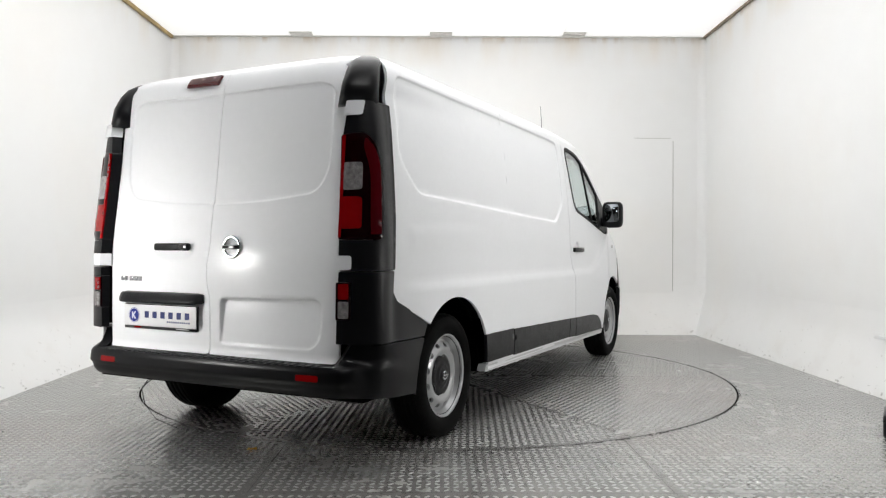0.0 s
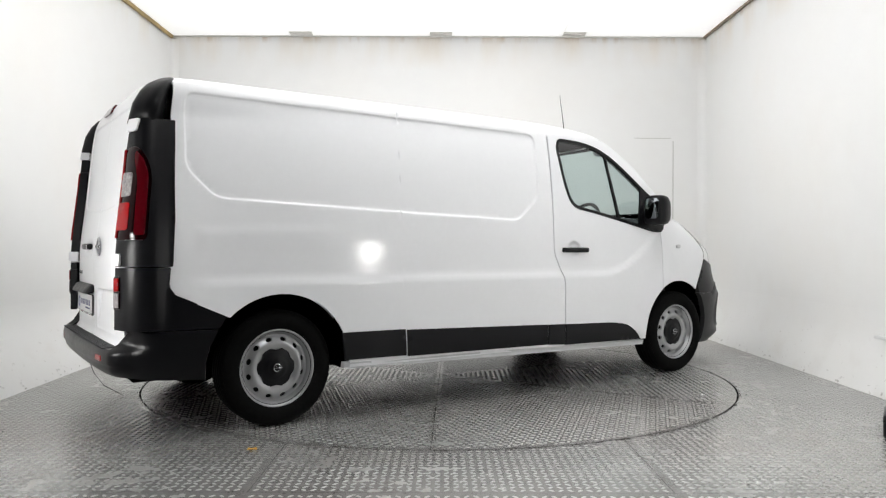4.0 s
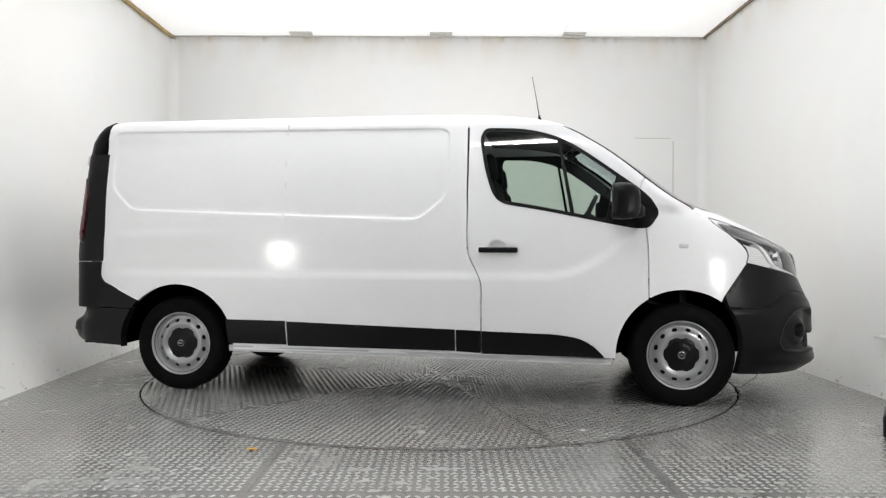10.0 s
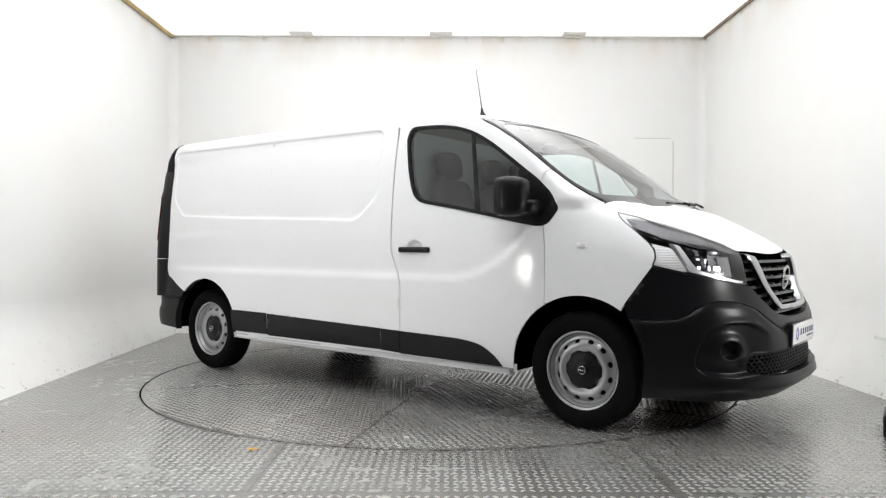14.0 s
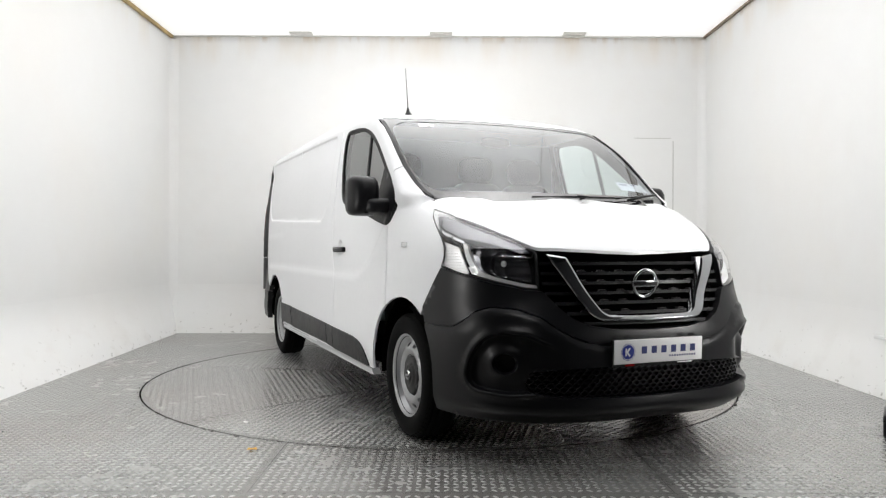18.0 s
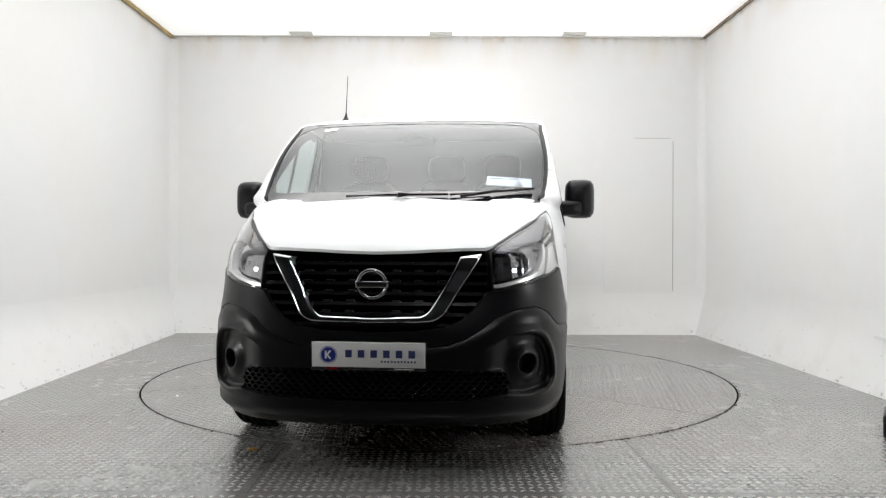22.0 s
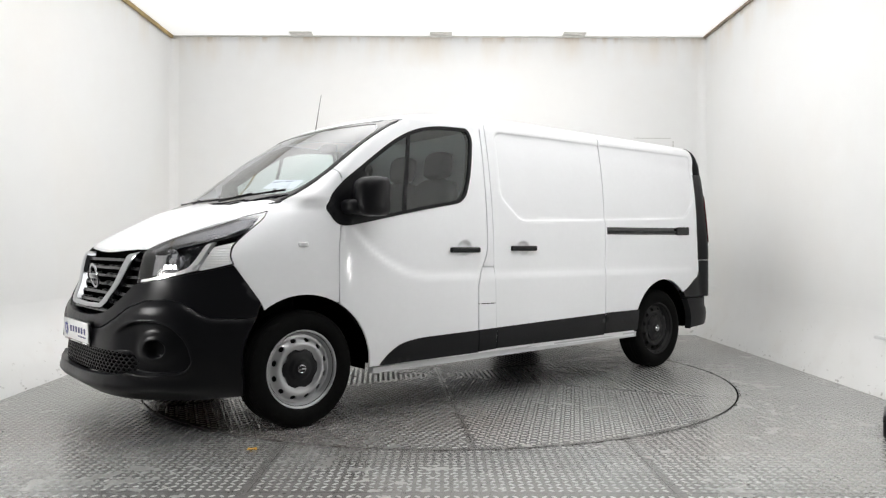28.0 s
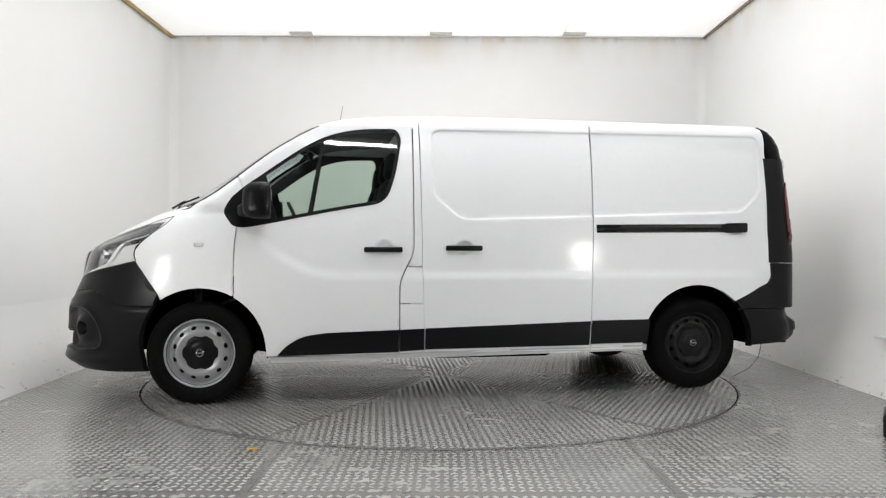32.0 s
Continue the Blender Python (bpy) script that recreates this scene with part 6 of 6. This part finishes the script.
# ---------------------------------------------------------------- wheels, arches, underside
def build_wheels():
    R, RIM = 0.335, 0.221
    tyre = [(RIM - 0.012, 0.070), (RIM + 0.004, 0.086), (RIM + 0.018, 0.094), (RIM + 0.045, 0.101), (RIM + 0.075, 0.101), (R - 0.022, 0.092), (R - 0.010, 0.083), (R - 0.004, 0.072)]
    for g in (0.055, 0.018, -0.018, -0.055):
        tyre += [(R, g + 0.010), (R, g + 0.005), (R - 0.008, g + 0.004), (R - 0.008, g - 0.004), (R, g - 0.005)]
    tyre += [(R - 0.004, -0.072), (R - 0.010, -0.083), (R - 0.022, -0.092), (RIM + 0.06, -0.10), (RIM, -0.085), (RIM - 0.012, -0.070)]
    tv, tf = lathe(tyre, 72)
    tyre_me = mesh_of("tyre", tv, tf)
    # shoulder blocks
    bm = bmesh.new()
    for i in range(60):
        a = 2 * math.pi * i / 60
        for sg in (1, -1):
            m = Matrix.Rotation(-a, 4, "Y") @ pose(R - 0.0125, sg * 0.078, 0, 0, 0, sg * 38)
            b = bmesh.ops.create_cube(bm, size=1, matrix=m @ Matrix.Diagonal((0.011, 0.020, 0.022, 1)))
    blocks_me = bpy.data.meshes.new("tyre_tread")
    bm.to_mesh(blocks_me)
    bm.free()
    rim_prof = [(RIM - 0.030, -0.06), (RIM - 0.028, 0.03), (RIM - 0.022, 0.052), (RIM - 0.012, 0.060), (RIM - 0.008, 0.078), (RIM + 0.002, 0.088), (RIM + 0.006, 0.084), (RIM + 0.004, 0.070)]
    rv, rf = lathe(rim_prof, 72)
    # pressed disc with oval holes
    circ = lambda r, n=72: np.array([(r * math.cos(a), r * math.sin(a)) for a in np.linspace(0, 2 * math.pi, n, False)])
    holes = []
    for i in range(12):
        a = 2 * math.pi * (i + 0.5) / 12
        e = np.array([(0.166 + 0.0125 * math.cos(t), 0.0185 * math.sin(t)) for t in np.linspace(0, 2 * math.pi, 14, False)])
        rot = np.array([[math.cos(a), math.sin(a)], [-math.sin(a), math.cos(a)]])
        holes.append(e @ rot)
    V, F, runs = fill(circ(RIM - 0.026), holes + [circ(0.05, 24)], 0.011)
    r = np.hypot(*V.T)
    y = np.interp(r, [0.05, 0.118, 0.126, 0.146, 0.168, 0.182, 0.195], [0.050, 0.056, 0.066, 0.069, 0.056, 0.044, 0.046])
    dv = [(p[0], q, p[1]) for p, q in zip(V, y)]
    df = [tuple(t) for t in F]
    for run in runs[1:-1]:
        k, n = len(dv), len(run)
        dv += [dv[i] for i in run] + [(dv[i][0], dv[i][1] - 0.012, dv[i][2]) for i in run]
        df += [(k + i, k + (i + 1) % n, k + n + (i + 1) % n, k + n + i) for i in range(n)]
    # centre cap with six lobes
    cap_out = np.array([((0.113 + 0.010 * math.cos(6 * a)) * math.cos(a), (0.113 + 0.010 * math.cos(6 * a)) * math.sin(a)) for a in np.linspace(0, 2 * math.pi, 96, False)])
    V2, F2, runs2 = fill(cap_out, [], 0.011)
    r2 = np.hypot(*V2.T)
    y2 = np.interp(r2, [0, 0.028, 0.034, 0.06, 0.066, 0.10, 0.125], [0.080, 0.079, 0.072, 0.072, 0.066, 0.064, 0.050])
    cv = [(p[0], q, p[1]) for p, q in zip(V2, y2)]
    cf = [tuple(t) for t in F2]
    n, k = len(runs2[0]), len(cv)
    cv += [(cv[i][0], 0.035, cv[i][2]) for i in runs2[0]]
    cf += [(runs2[0][i], runs2[0][(i + 1) % n], k + (i + 1) % n, k + i) for i in range(n)]
    ev, ef = lathe([(0.0175, 0.078), (0.0185, 0.0835), (0.0215, 0.085), (0.0245, 0.083), (0.025, 0.07)], 28)
    drum, drf = lathe([(0.0, 0.018), (0.186, 0.018), (0.186, -0.05)], 36)
    for (x, z), yc in ((FW, 0.822), (RW, 0.812)):
        for sg in (1, -1):
            dark = x < 0 and sg > 0
            shade = DARKSTEEL if dark else STEEL
            m = pose(x, sg * yc, z, 0, 0, 0 if sg > 0 else 180)
            w = hang("wheel", mesh_of("wheel", rv, rf), shade, van, "black steel wheel with a black cap" if dark else "silver steel wheel with a black cap", m)
            hang("tyre", tyre_me.copy(), RUBBER, w)
            tagged(hang("tyre_tread", blocks_me.copy(), RUBBER, w), kind="stuff")
            hang("wheel_disc", mesh_of("wheel_disc", dv, df), shade, w)
            hang("hub_cap", mesh_of("hub_cap", cv, cf), PLASTIC, w)
            hang("cap_badge", mesh_of("cap_badge", ev, ef), CHROME, w)
            part("cap_bar", block(0.050, 0.005, 0.009, 0.001), CHROME, w, m=pose(0, 0.0838, 0))
            hang("brake_drum", mesh_of("brake_drum", drum, drf), DARKSTEEL, w)
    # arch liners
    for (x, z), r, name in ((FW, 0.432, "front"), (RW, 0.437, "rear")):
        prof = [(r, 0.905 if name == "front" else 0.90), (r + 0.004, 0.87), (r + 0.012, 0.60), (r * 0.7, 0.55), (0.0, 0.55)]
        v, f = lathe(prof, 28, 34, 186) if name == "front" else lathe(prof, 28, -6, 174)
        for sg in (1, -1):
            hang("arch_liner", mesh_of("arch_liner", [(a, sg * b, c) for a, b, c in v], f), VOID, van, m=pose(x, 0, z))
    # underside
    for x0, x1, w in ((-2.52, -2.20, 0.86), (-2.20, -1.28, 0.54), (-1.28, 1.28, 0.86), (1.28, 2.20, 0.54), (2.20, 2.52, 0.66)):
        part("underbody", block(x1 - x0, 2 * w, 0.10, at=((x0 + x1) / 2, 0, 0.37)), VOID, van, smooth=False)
    part("rear_axle", block(0.10, 1.3, 0.10, 0.03), DARKSTEEL, van, m=pose(RW[0], 0, 0.30))
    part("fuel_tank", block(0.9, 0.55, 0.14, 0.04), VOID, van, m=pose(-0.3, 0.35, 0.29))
    v, f = lathe([(0.0, -0.7), (0.026, -0.7), (0.026, 0.7), (0.0, 0.7)], 14)
    hang("exhaust_pipe", mesh_of("exhaust_pipe", v, f), DARKSTEEL, van, m=pose(-1.2, -0.45, 0.27, 0, 0, 90))
    # sills
    sill = rounded([(-1.345, 0.300, 0.004), (1.295, 0.268, 0.004), (1.295, 0.304, 0.004), (-1.345, 0.342, 0.004)], 0.004, 0.03)
    panel("sill", sill, on_side, SILL, van, "pale grey metal sill", gap=0, lift=lambda P: 0.011 + 0.005 * np.sin((P[:, 1] - 0.27 + 0.0119 * P[:, 0]) * 170), step=0.012, skirt=0.05)


def build_wires():
    part("loose_wire", tube([(2.46, -0.17, 0.26), (2.44, -0.18, 0.18), (2.38, -0.20, 0.09), (2.29, -0.225, 0.03), (2.225, -0.241, 0.004)], 0.0028, 6), SEAL, van, "thin black wire hanging to the floor")
    part("loose_wire", tube([(-2.50, 0.46, 0.33), (-2.51, 0.52, 0.31), (-2.51, 0.56, 0.26), (-2.48, 0.57, 0.17), (-2.42, 0.55, 0.08), (-2.30, 0.50, 0.004)], 0.0028, 6), SEAL, van, "thin black wire hanging to the floor")


SILL = mat("sill_grey", (0.60, 0.61, 0.62), 0.35, coat=0.5)
build_wheels()
build_wires()


def motions():
    rows_table, rows_van = [], []
    for t, a in enumerate(HEADING):
        turn = pose(*HUB, 0, 0, 0, a)
        rows_table.append((float(t), turn))
        rows_van.append((float(t), turn @ pose(-0.005, -0.032, 0)))
    walk(turntable, rows_table)
    walk(van, rows_van)


motions()
